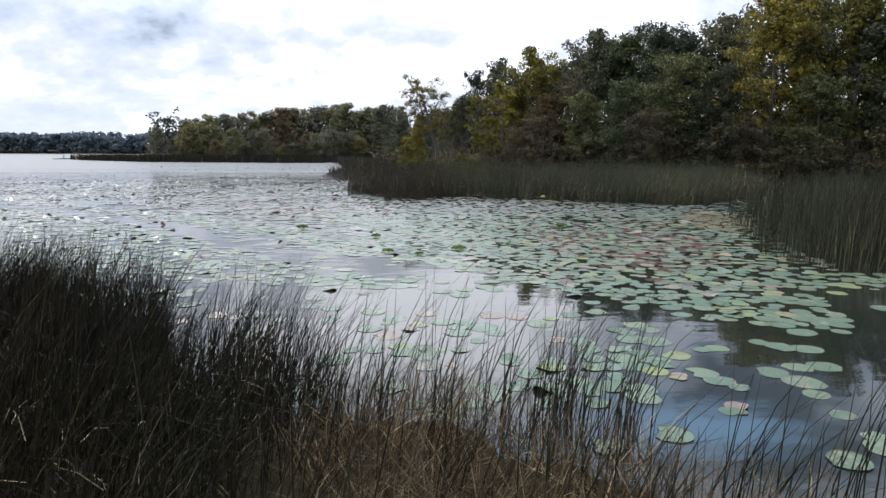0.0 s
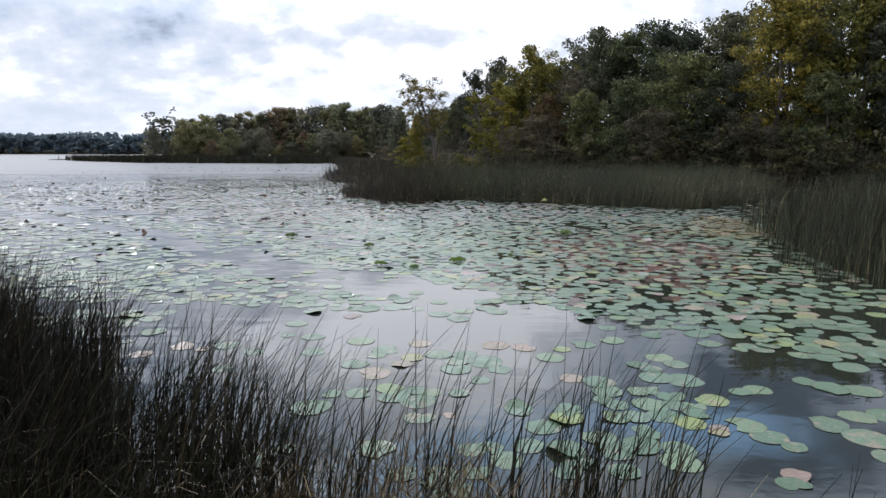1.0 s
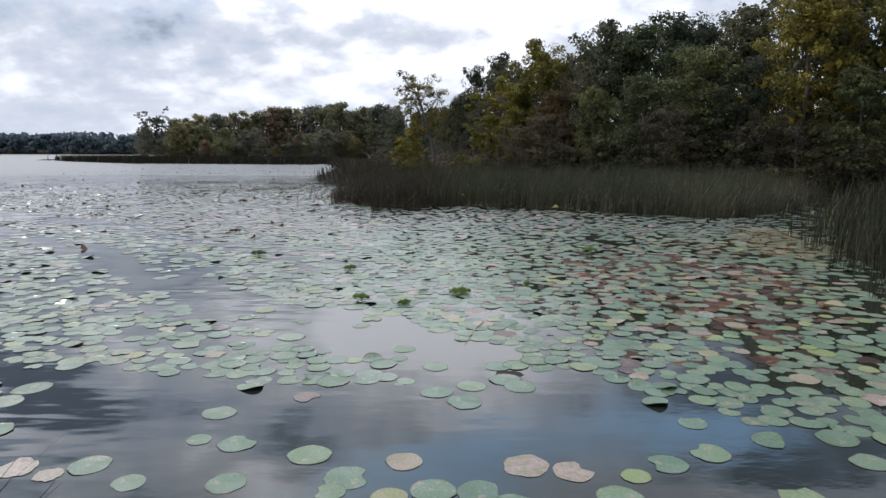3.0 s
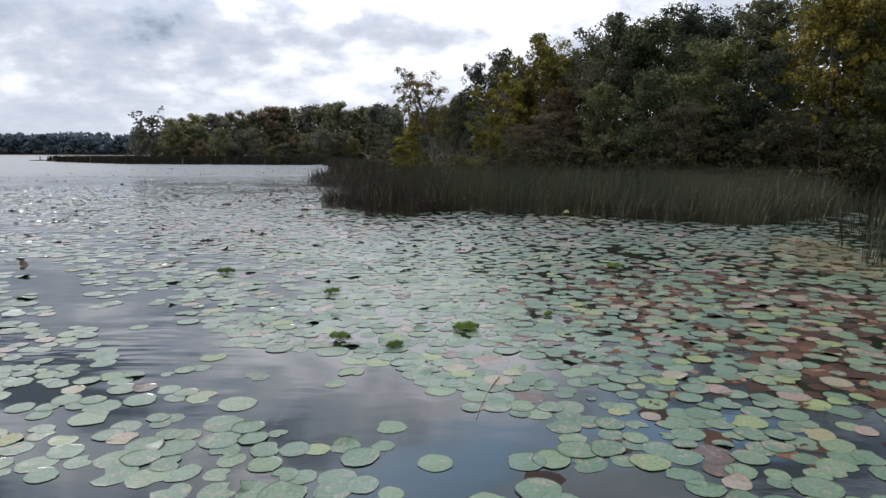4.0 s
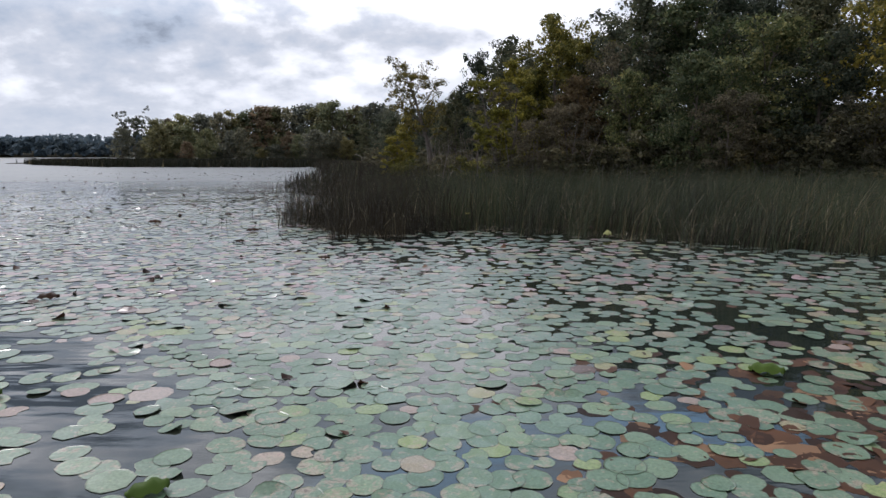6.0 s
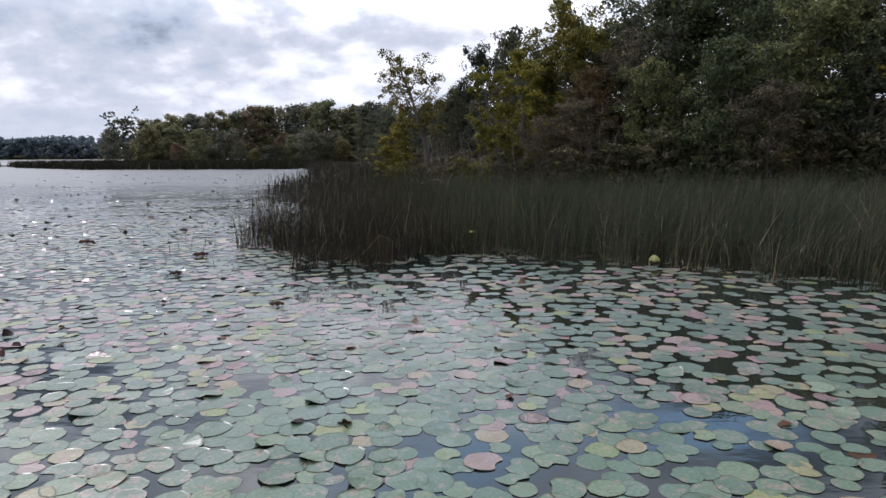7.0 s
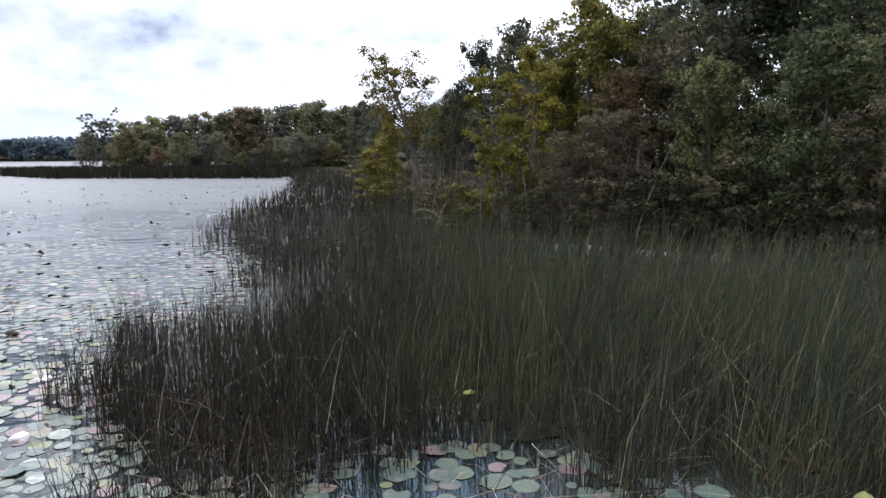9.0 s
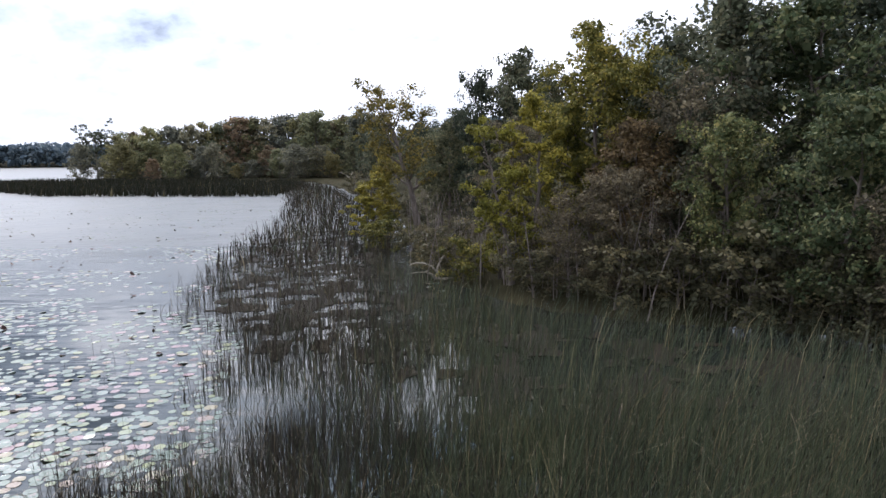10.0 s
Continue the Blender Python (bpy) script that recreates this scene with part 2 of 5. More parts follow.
def stalk_material(name, stops, gloss=0.5):
    m, nt, p, out = material(name)
    col = link_ramp(nt, island(nt), stops)
    patch = link_ramp(nt, link_noise(nt, 0.35, 3), [(0.35, (0.75, 0.75, 0.75)), (0.65, (1.2, 1.15, 1.0))])
    col = link_mix(nt, 1.0, col, patch, "MULTIPLY")
    nt.links.new(col, p.inputs["Base Color"])
    p.inputs["Roughness"].default_value = gloss
    p.inputs["Specular IOR Level"].default_value = 0.12
    return m


def leaf_material(name, stops, through_share=0.35, patchy=1.0):
    m, nt, p, out = material(name)
    col = link_ramp(nt, island(nt), stops)
    clump = link_ramp(nt, link_noise(nt, 0.55, 3), [(0.32, tuple(1 - patchy * k for k in (0.50, 0.47, 0.50))), (0.68, tuple(1 + patchy * k for k in (0.30, 0.25, 0.12)))])
    own = link_ramp(nt, own_random(nt), [(0.0, (0.62, 0.68, 0.70)), (0.5, (0.95, 0.95, 0.95)), (1.0, (1.35, 1.22, 1.0))])
    col = link_mix(nt, 1.0, link_mix(nt, 1.0, col, clump, "MULTIPLY"), own, "MULTIPLY")
    nt.links.new(col, p.inputs["Base Color"])
    p.inputs["Roughness"].default_value = 0.6
    p.inputs["Specular IOR Level"].default_value = 0.10
    t = nt.nodes.new("ShaderNodeBsdfTranslucent")
    nt.links.new(col, t.inputs["Color"])
    mix = nt.nodes.new("ShaderNodeMixShader")
    mix.inputs[0].default_value = through_share
    nt.links.new(p.outputs[0], mix.inputs[1])
    nt.links.new(t.outputs[0], mix.inputs[2])
    nt.links.new(mix.outputs[0], out.inputs["Surface"])
    return m


def bark_material(name, a, b):
    m, nt, p, _ = material(name)
    grain = link_noise(nt, 6.0, 5, 0.65, stretch=(1, 1, 0.25))
    nt.links.new(link_ramp(nt, grain, [(0.3, a), (0.7, b)]), p.inputs["Base Color"])
    p.inputs["Roughness"].default_value = 0.85
    link_bump(nt, p, grain, 0.8, 0.05)
    return m


def soil_material():
    m, nt, p, _ = material("shore_soil")
    big = link_noise(nt, 0.12, 4)
    small = link_noise(nt, 5.0, 6, 0.7)
    col = link_mix(nt, small, link_ramp(nt, big, [(0.35, (0.022, 0.018, 0.011)), (0.65, (0.050, 0.038, 0.022))]), (0.030, 0.030, 0.014))
    nt.links.new(col, p.inputs["Base Color"])
    p.inputs["Roughness"].default_value = 0.95
    p.inputs["Specular IOR Level"].default_value = 0.03
    link_bump(nt, p, small, 0.9, 0.15)
    return m


WATER = water_material()
PAD = pad_material("lotus_leaf", island)
PAD_OWN = pad_material("lotus_leaf_single", own_random)
PAD_WITHERED = withered_pad_material()
# Near-black: backlighting and the near bed's inner shade are put into these two.
STALK = stalk_material("bulrush_green_shaded", [(0.0, (0.009, 0.011, 0.006)), (0.45, (0.015, 0.017, 0.010)), (0.90, (0.024, 0.022, 0.013)), (0.98, (0.06, 0.047, 0.027)), (1.0, (0.22, 0.18, 0.10))])
STALK_BROWN = stalk_material("bulrush_brown_shaded", [(0.0, (0.0068, 0.0056, 0.0037)), (0.5, (0.0136, 0.0112, 0.0074)), (0.91, (0.0223, 0.0180, 0.0112)), (0.975, (0.0558, 0.0434, 0.0260)), (1.0, (0.1736, 0.1426, 0.0868))])
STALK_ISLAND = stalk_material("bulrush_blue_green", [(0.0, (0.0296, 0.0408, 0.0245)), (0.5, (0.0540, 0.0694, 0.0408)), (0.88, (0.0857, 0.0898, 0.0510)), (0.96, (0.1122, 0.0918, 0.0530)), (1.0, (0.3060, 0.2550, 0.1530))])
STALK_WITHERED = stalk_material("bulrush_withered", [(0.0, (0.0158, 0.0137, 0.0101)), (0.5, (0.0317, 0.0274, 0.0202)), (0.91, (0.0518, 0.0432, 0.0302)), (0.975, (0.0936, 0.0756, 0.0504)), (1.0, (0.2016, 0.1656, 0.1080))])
STRAW = stalk_material("dead_straw", [(0.0, (0.045, 0.030, 0.018)), (0.6, (0.10, 0.070, 0.038)), (0.9, (0.20, 0.15, 0.085)), (1.0, (0.36, 0.29, 0.18))], 0.6)
STRAW_TAN = stalk_material("tan_straw", [(0.0, (0.10, 0.060, 0.028)), (0.5, (0.26, 0.165, 0.075)), (1.0, (0.44, 0.32, 0.17))], 0.6)
STRAW_PALE = stalk_material("pale_straw", [(0.0, (0.09, 0.065, 0.045)), (0.5, (0.22, 0.175, 0.125)), (1.0, (0.46, 0.40, 0.31))], 0.6)
LEAF_DARK = leaf_material("leaf_dark_green", [(0.0, (0.045, 0.056, 0.040)), (0.6, (0.078, 0.089, 0.061)), (1.0, (0.144, 0.142, 0.096))], 0.38)
LEAF_SCRUB = leaf_material("leaf_scrub", [(0.0, (0.057, 0.054, 0.033)), (0.6, (0.095, 0.087, 0.050)), (1.0, (0.151, 0.127, 0.070))], 0.35)
LEAF_GREEN = leaf_material("leaf_mid_green", [(0.0, (0.046, 0.066, 0.034)), (0.6, (0.087, 0.105, 0.052)), (1.0, (0.199, 0.192, 0.095))], 0.38)
LEAF_OLIVE = leaf_material("leaf_olive_gold", [(0.0, (0.066, 0.071, 0.021)), (0.5, (0.136, 0.132, 0.037)), (1.0, (0.263, 0.221, 0.053))], 0.35)
LEAF_GOLD = leaf_material("leaf_gold", [(0.0, (0.101, 0.093, 0.022)), (0.5, (0.226, 0.199, 0.035)), (1.0, (0.358, 0.304, 0.055))], 0.35)
LEAF_LONE = leaf_material("leaf_yellowing", [(0.0, (0.050, 0.050, 0.021)), (0.5, (0.097, 0.090, 0.032)), (1.0, (0.205, 0.167, 0.049))], 0.35)
LEAF_RUST = leaf_material("leaf_rust", [(0.0, (0.099, 0.071, 0.044)), (0.5, (0.165, 0.110, 0.060)), (1.0, (0.242, 0.165, 0.082))], 0.4)
LEAF_GREY = leaf_material("leaf_grey_brown", [(0.0, (0.078, 0.067, 0.050)), (0.6, (0.130, 0.112, 0.079)), (1.0, (0.207, 0.171, 0.109))], 0.4)
# Distance haze is painted in: these four are paler, flatter leaf colours.
LEAF_FARTREE = leaf_material("leaf_hazed_dark_green", [(0.0, (0.090, 0.099, 0.085)), (0.6, (0.139, 0.143, 0.112)), (1.0, (0.233, 0.215, 0.143))], 0.5, 0.3)
LEAF_FARGREEN = leaf_material("leaf_hazed_green", [(0.0, (0.094, 0.112, 0.072)), (0.6, (0.148, 0.161, 0.094)), (1.0, (0.215, 0.206, 0.108))], 0.5, 0.3)
LEAF_FAROLIVE = leaf_material("leaf_hazed_gold", [(0.0, (0.134, 0.130, 0.072)), (0.6, (0.197, 0.179, 0.085)), (1.0, (0.260, 0.220, 0.099))], 0.5, 0.3)
LEAF_FARRUST = leaf_material("leaf_hazed_rust", [(0.0, (0.152, 0.116, 0.085)), (0.6, (0.206, 0.152, 0.099)), (1.0, (0.260, 0.188, 0.108))], 0.5, 0.3)
# Blue-grey stands for the air between: haze put into the leaf colour.
LEAF_FAR = leaf_material("leaf_far_wood_hazed", [(0.0, (0.075, 0.106, 0.135)), (0.6, (0.098, 0.131, 0.156)), (1.0, (0.125, 0.150, 0.156))], 0.35, 0.3)
BARK = bark_material("bark_grey_brown", (0.050, 0.040, 0.032), (0.13, 0.105, 0.085))
BARK_PALE = bark_material("bark_pale_grey", (0.075, 0.062, 0.054), (0.20, 0.165, 0.145))
DRIFT = bark_material("weathered_wood", (0.15, 0.13, 0.10), (0.34, 0.30, 0.24))
SOIL = soil_material()
# Dark sheet colour that stands for the shade between the reed stems.
DARK_FLOOR = stalk_material("dark_reed_floor", [(0.0, (0.016, 0.013, 0.009)), (1.0, (0.024, 0.019, 0.013))], 0.9)
DECAY = leaf_material("decayed_leaf", [(0.0, (0.012, 0.006, 0.004)), (0.5, (0.027, 0.013, 0.008)), (0.85, (0.055, 0.028, 0.017)), (1.0, (0.14, 0.09, 0.065))], 0.0)
CRUMPLED = leaf_material("crumpled_leaf", [(0.0, (0.025, 0.012, 0.009)), (0.6, (0.052, 0.026, 0.020)), (1.0, (0.094, 0.055, 0.041))], 0.15)
FRESH = leaf_material("fresh_lotus_leaf", [(0.0, (0.045, 0.085, 0.016)), (1.0, (0.10, 0.15, 0.03))], 0.3)
PALE = leaf_material("yellowing_lotus_leaf", [(0.0, (0.42, 0.42, 0.14)), (1.0, (0.50, 0.46, 0.20))], 0.3)


# ---- mesh helpers ----
def mesh_object(name, verts, faces, mat, smooth=False, attribute=None):
    """One mesh from arrays: verts n x 3, faces m x 3 or m x 4."""
    verts, faces = np.asarray(verts, dtype=np.float32), np.asarray(faces, dtype=np.int32)
    me = bpy.data.meshes.new(name)
    k = faces.shape[1]
    me.vertices.add(len(verts))
    me.vertices.foreach_set("co", verts.ravel())
    me.loops.add(faces.size)
    me.loops.foreach_set("vertex_index", faces.ravel())
    me.polygons.add(len(faces))
    me.polygons.foreach_set("loop_start", np.arange(0, faces.size, k, dtype=np.int32))
    me.polygons.foreach_set("loop_total", np.full(len(faces), k, dtype=np.int32))
    for key, values in (attribute or {}).items():
        a = me.attributes.new(key, "FLOAT", "POINT")
        a.data.foreach_set("value", np.asarray(values, dtype=np.float32))
    me.update(calc_edges=True)
    me.polygons.foreach_set("use_smooth", np.full(len(faces), smooth))
    me.materials.append(mat)
    return new(name, me)


def join(pieces):
    vs, fs, n = [], [], 0
    for v, f in pieces:
        vs.append(v)
        fs.append(f + n)
        n += len(v)
    return np.concatenate(vs), np.concatenate(fs)


def tube(points, radii, sides=6):
    """A tapering tube along points; quads, closed by shrinking at its tip."""
    pts = np.asarray(points, dtype=float)
    n = len(pts)
    ring = []
    for i in range(n):
        d = pts[min(i + 1, n - 1)] - pts[max(i - 1, 0)]
        d /= np.linalg.norm(d) + 1e-9
        a = np.cross(d, (0.31, 0.95, 0.05))
        a /= np.linalg.norm(a) + 1e-9
        b = np.cross(d, a)
        ang = np.arange(sides) * 2 * np.pi / sides
        ring.append(pts[i] + radii[i] * (np.cos(ang)[:, None] * a + np.sin(ang)[:, None] * b))
    f = [(i * sides + j, i * sides + (j + 1) % sides, (i + 1) * sides + (j + 1) % sides, (i + 1) * sides + j) for i in range(n - 1) for j in range(sides)]
    return np.concatenate(ring), np.array(f)


def stalks(rng, xy, z0, height, radius, lean, toward=0.0, spread=0.9, segs=3, sides=3, bend=2.0):
    """Many round stems, each tapering and leaning, as arrays. lean: share of the height by which the tip stands aside."""
    n = len(xy)
    az = toward + rng.normal(0, spread, n)
    ln = np.abs(rng.normal(0, 0.6, n) * lean + lean)
    s = np.linspace(0, 1, segs + 1)
    ang = rng.uniform(0, 6.28, n)[:, None] + np.arange(sides) * 2 * np.pi / sides
    off = (ln * height)[:, None] * s[None] ** bend
    cx = xy[:, 0, None] + np.cos(az)[:, None] * off
    cy = xy[:, 1, None] + np.sin(az)[:, None] * off
    cz = z0[:, None] + height[:, None] * s[None] * np.sqrt(np.maximum(1 - (0.7 * ln[:, None] * s[None]) ** 2, 0.1))
    r = radius[:, None] * (1 - 0.8 * s[None] ** 1.5)
    v = np.empty((n, segs + 1, sides, 3))
    v[..., 0] = cx[:, :, None] + r[:, :, None] * np.cos(ang)[:, None, :]
    v[..., 1] = cy[:, :, None] + r[:, :, None] * np.sin(ang)[:, None, :]
    v[..., 2] = cz[:, :, None]
    base = (np.arange(n) * (segs + 1) * sides)[:, None, None]
    i, j = np.meshgrid(np.arange(segs), np.arange(sides), indexing="ij")
    q = np.stack([i * sides + j, i * sides + (j + 1) % sides, (i + 1) * sides + (j + 1) % sides, (i + 1) * sides + j], -1).reshape(-1, 4)
    return v.reshape(-1, 3), (base.reshape(-1, 1, 1) + q[None]).reshape(-1, 4)


def inside(poly, x, y):
    p = np.asarray(poly, dtype=float)
    res = np.zeros(x.shape, bool)
    for (x0, y0), (x1, y1) in zip(p, np.roll(p, -1, 0)):
        cross = ((y0 > y) != (y1 > y)) & (x < (x1 - x0) * (y - y0) / (y1 - y0 + 1e-12) + x0)
        res ^= cross
    return res


def distance(poly, x, y, closed=True):
    p = np.asarray(poly, dtype=float)
    best = np.full(x.shape, 1e9)
    pairs = list(zip(p, np.roll(p, -1, 0))) if closed else list(zip(p[:-1], p[1:]))
    for a, b in pairs:
        d = b - a
        t = np.clip(((x - a[0]) * d[0] + (y - a[1]) * d[1]) / (d @ d), 0, 1)
        best = np.minimum(best, np.hypot(x - a[0] - t * d[0], y - a[1] - t * d[1]))
    return best


def waves(x, y, scale, seed):
    """A smooth field between about -1 and 1, made of a few sines."""
    rng = np.random.default_rng(seed)
    out = np.zeros(np.shape(x))
    for k in range(7):
        a = rng.uniform(0, 6.28)
        f = rng.uniform(0.6, 2.2) / scale
        out += np.sin((x * np.cos(a) + y * np.sin(a)) * f * 6.28 + rng.uniform(0, 6.28))
    return out / 3.2


def scatter(rng, poly, density, ragged=0.0, seed=5):
    """Random spots in a polygon, density per square metre, with a ragged outline."""
    p = np.asarray(poly, dtype=float)
    lo, hi = p.min(0) - ragged, p.max(0) + ragged
    n = int(density * (hi[0] - lo[0]) * (hi[1] - lo[1]))
    x, y = rng.uniform(lo[0], hi[0], n), rng.uniform(lo[1], hi[1], n)
    d = distance(poly, x, y) * np.where(inside(poly, x, y), 1, -1)
    keep = d + ragged * waves(x, y, 3.5, seed) > 0
    return np.stack([x[keep], y[keep]], 1), d[keep]


# ---- ground and water ----
LAKE = [(-320, -60), (-60, 8), (-22, 12), (-8, 12.5), (-1, 12.5), (0.4, 12.2), (1.6, 11.3), (2.7, 10.3), (3.1, 8.4), (4, 6), (14, 3), (30, 8), (44, 26), (44, 44), (30, 55), (21, 61.5),
        (14.5, 65.4), (9.4, 67.4), (6.2, 69.3), (3.4, 73.5), (-0.5, 82.7), (0.5, 93), (-3, 112), (-9, 135), (-15, 160), (-24, 180), (-48, 186), (-70, 190),
        (-88, 196), (-94, 206), (-84, 226), (-50, 252), (-30, 275), (-70, 322), (-160, 340), (-300, 352), (-620, 380), (-760, 160)]


def land_height(x, y):
    d = distance(LAKE, x, y) * np.where(inside(LAKE, x, y), -1, 1)
    shore = np.where(d < 0, np.maximum(d * 0.25, -1.6), np.minimum(d * 0.10, 0.45))
    hill = np.clip((d - 3) / 45, 0, 1) ** 1.1 * 8.0 * np.clip((x + 12) / 25, 0, 1) * np.clip((y - 30) / 20, 0, 1)
    far = np.clip((y - 200) / 260, 0, 1) * np.clip(d / 60, 0, 1) * 5
    return shore + hill + far + np.where(d > 0.5, 0.12 * waves(x, y, 6.0, 3), 0)


def spaced(lo, hi, step, reach, grow=1.18):
    mid = list(np.arange(lo, hi + step, step))
    a, s = [lo], step
    while a[-1] > -reach:
        s *= grow
        a.append(a[-1] - s)
    b, s = [mid[-1]], step
    while b[-1] < reach:
        s *= grow
        b.append(b[-1] + s)
    return np.array(a[:0:-1] + mid + b[1:])


def build_ground():
    gx, gy = spaced(-40, 60, 1.3, 3000), spaced(0, 110, 1.3, 3000)
    X, Y = np.meshgrid(gx, gy)
    Z = land_height(X, Y)
    v = np.stack([X, Y, Z], -1).reshape(-1, 3)
    w = len(gx)
    i, j = np.meshgrid(np.arange(len(gy) - 1), np.arange(w - 1), indexing="ij")
    f = np.stack([i * w + j, i * w + j + 1, (i + 1) * w + j + 1, (i + 1) * w + j], -1).reshape(-1, 4)
    tagged(mesh_object("ground", v, f, SOIL, True), "dark leaf-strewn shore soil rising to a wooded hill", "ground", kind="structure")
    s = 2600
    wv = np.array([(-s, -s, 0), (s, -s, 0), (s, s, 0), (-s, s, 0)], float)
    tagged(mesh_object("water", wv, np.array([[0, 1, 2, 3]]), WATER), "dark calm lake water reflecting a cloudy sky", "lake", kind="structure")


build_ground()


# ---- trees ----
def crown_arrays(rng, centres, radius, count, leaf):
    n = len(centres)
    c = np.repeat(centres, count, 0)
    r = np.repeat(radius, count)
    d = rng.normal(0, 1, (n * count, 3))
    d /= np.linalg.norm(d, axis=1)[:, None]
    pos = c + d * (r * rng.uniform(0.25, 1.1, n * count) ** 0.6)[:, None] * np.array([1, 1, 0.72])
    m = len(pos)
    nrm = 0.65 * rng.normal(0, 1, (m, 3)) + d + np.array([0, 0, 0.6])
    nrm /= np.linalg.norm(nrm, axis=1)[:, None]
    a = np.cross(nrm, rng.normal(0, 1, (m, 3)))
    a /= np.linalg.norm(a, axis=1)[:, None] + 1e-9
    b = np.cross(nrm, a)
    s = leaf * rng.uniform(0.55, 1.3, m)
    la, lb = (a * s[:, None] * 0.62), (b * s[:, None] * 0.40)
    v = np.stack([pos - la, pos + lb - nrm * (s * 0.08)[:, None], pos + la, pos - lb + nrm * (s * 0.08)[:, None]], 1).reshape(-1, 3)
    return v, np.arange(m * 4).reshape(-1, 4)


def make_tree(name, seed, leafmat, H=12.0, spread=3.2, base=0.2, clusters=130, count=70, leaf=0.2, lean=(0.0, 0.0), full=1.0, limbs=12, top=0.5, size=1.0, limb=0.8, core=0, stout=1.0):
    """A broadleaf tree at the origin: an Empty with a trunk that carries limbs, and a crown of leaf clumps."""
    rng = np.random.default_rng(seed)
    root = new(name)
    s = np.linspace(0, 1, 9)
    wob = np.cumsum(rng.normal(0, 0.018 * H, (9, 2)), 0) * s[:, None]
    trunk = np.stack([lean[0] * H * s ** 1.2 + wob[:, 0], lean[1] * H * s ** 1.2 + wob[:, 1], s * H * 0.93], 1)
    rad = stout * 0.016 * H * (1 - 0.88 * s) * (1 + 0.5 * np.exp(-s * 22))
    pieces = [tube(trunk, rad, 7)]
    tips = []
    for k in range(limbs):
        u = base * 0.75 + (0.9 - base * 0.75) * (k + rng.uniform(0, 0.8)) / limbs
        p0 = np.array([np.interp(u, s, trunk[:, i]) for i in range(3)])
        az = k * 2.4 + rng.uniform(-0.4, 0.4)
        w = math.sin(math.pi * min(max((u - base * 0.6) / (1.04 - base * 0.6), 0.08), 1.0) ** (0.9 - 0.35 * top))
        ln = limb * spread * (0.45 + 0.75 * w) * rng.uniform(0.75, 1.1)
        up = rng.uniform(0.35, 0.9) + 0.5 * u
        q = np.linspace(0, 1, 5)
        bend = np.stack([np.cos(az) * ln * q, np.sin(az) * ln * q, up * ln * (0.75 * q + 0.25 * q * q)], 1) + rng.normal(0, 0.03 * ln, (5, 3)) * q[:, None]
        pts = p0 + bend
        r0 = np.interp(u, s, rad) * 0.55
        pieces.append(tube(pts, r0 * (1 - 0.85 * q) + 0.008, 5))
        tips += [pts[2], pts[3], pts[4]]
        for side in (-1, 1):
            tw = np.stack([pts[3] + (np.array([np.cos(az + side * 0.9), np.sin(az + side * 0.9), 0.6]) * ln * 0.35) * t for t in (0, 0.5, 1)])
            pieces.append(tube(tw, [r0 * 0.3, r0 * 0.2, 0.006], 4))
            tips.append(tw[-1])
    v, f = join(pieces)
    t = mesh_object("trunk", v, f, BARK, True)
    t.parent = root
    # clumps: at the limbs' ends, and filling an uneven egg-shaped crown
    want = max(int(clusters * full) - len(tips), 8)
    u = rng.beta(1.35, 1.15, want)
    w = np.sin(np.pi * np.clip(0.10 + 0.86 * u, 0, 1) ** (1.0 - 0.4 * top)) ** 0.75
    az = rng.uniform(0, 6.28, want)
    lump = 1 + 0.22 * np.sin(az * 3 + u * 7 + seed) + 0.15 * np.sin(az * 5 - u * 11 + 2 * seed)
    rr = spread * w * lump * np.sqrt(rng.uniform(0.12, 1.0, want))
    z = H * (base + (0.97 - base) * u)
    ax = np.interp(z / H, s, trunk[:, 0])
    ay = np.interp(z / H, s, trunk[:, 1])
    cen = np.concatenate([np.stack([ax + np.cos(az) * rr, ay + np.sin(az) * rr, z], 1), np.array(tips)])
    cr = rng.uniform(0.35, 0.85, len(cen)) * spread / 3.2 * size
    pair = [crown_arrays(rng, cen, cr, count, leaf)]
    if core:
        pick = rng.permutation(want)[:core]
        inner = cen[pick] * np.array([0.0, 0.0, 1.0]) + np.stack([ax[pick] + 0.5 * np.cos(az[pick]) * rr[pick], ay[pick] + 0.5 * np.sin(az[pick]) * rr[pick], np.zeros(len(pick))], 1)
        pair.append(crown_arrays(rng, inner, np.full(len(inner), 0.22 * spread), 22, leaf * 2.3))
    v, f = join(pair)
    c = mesh_object("crown", v, f, leafmat)
    c.parent = root
    root["tall"] = H
    return root


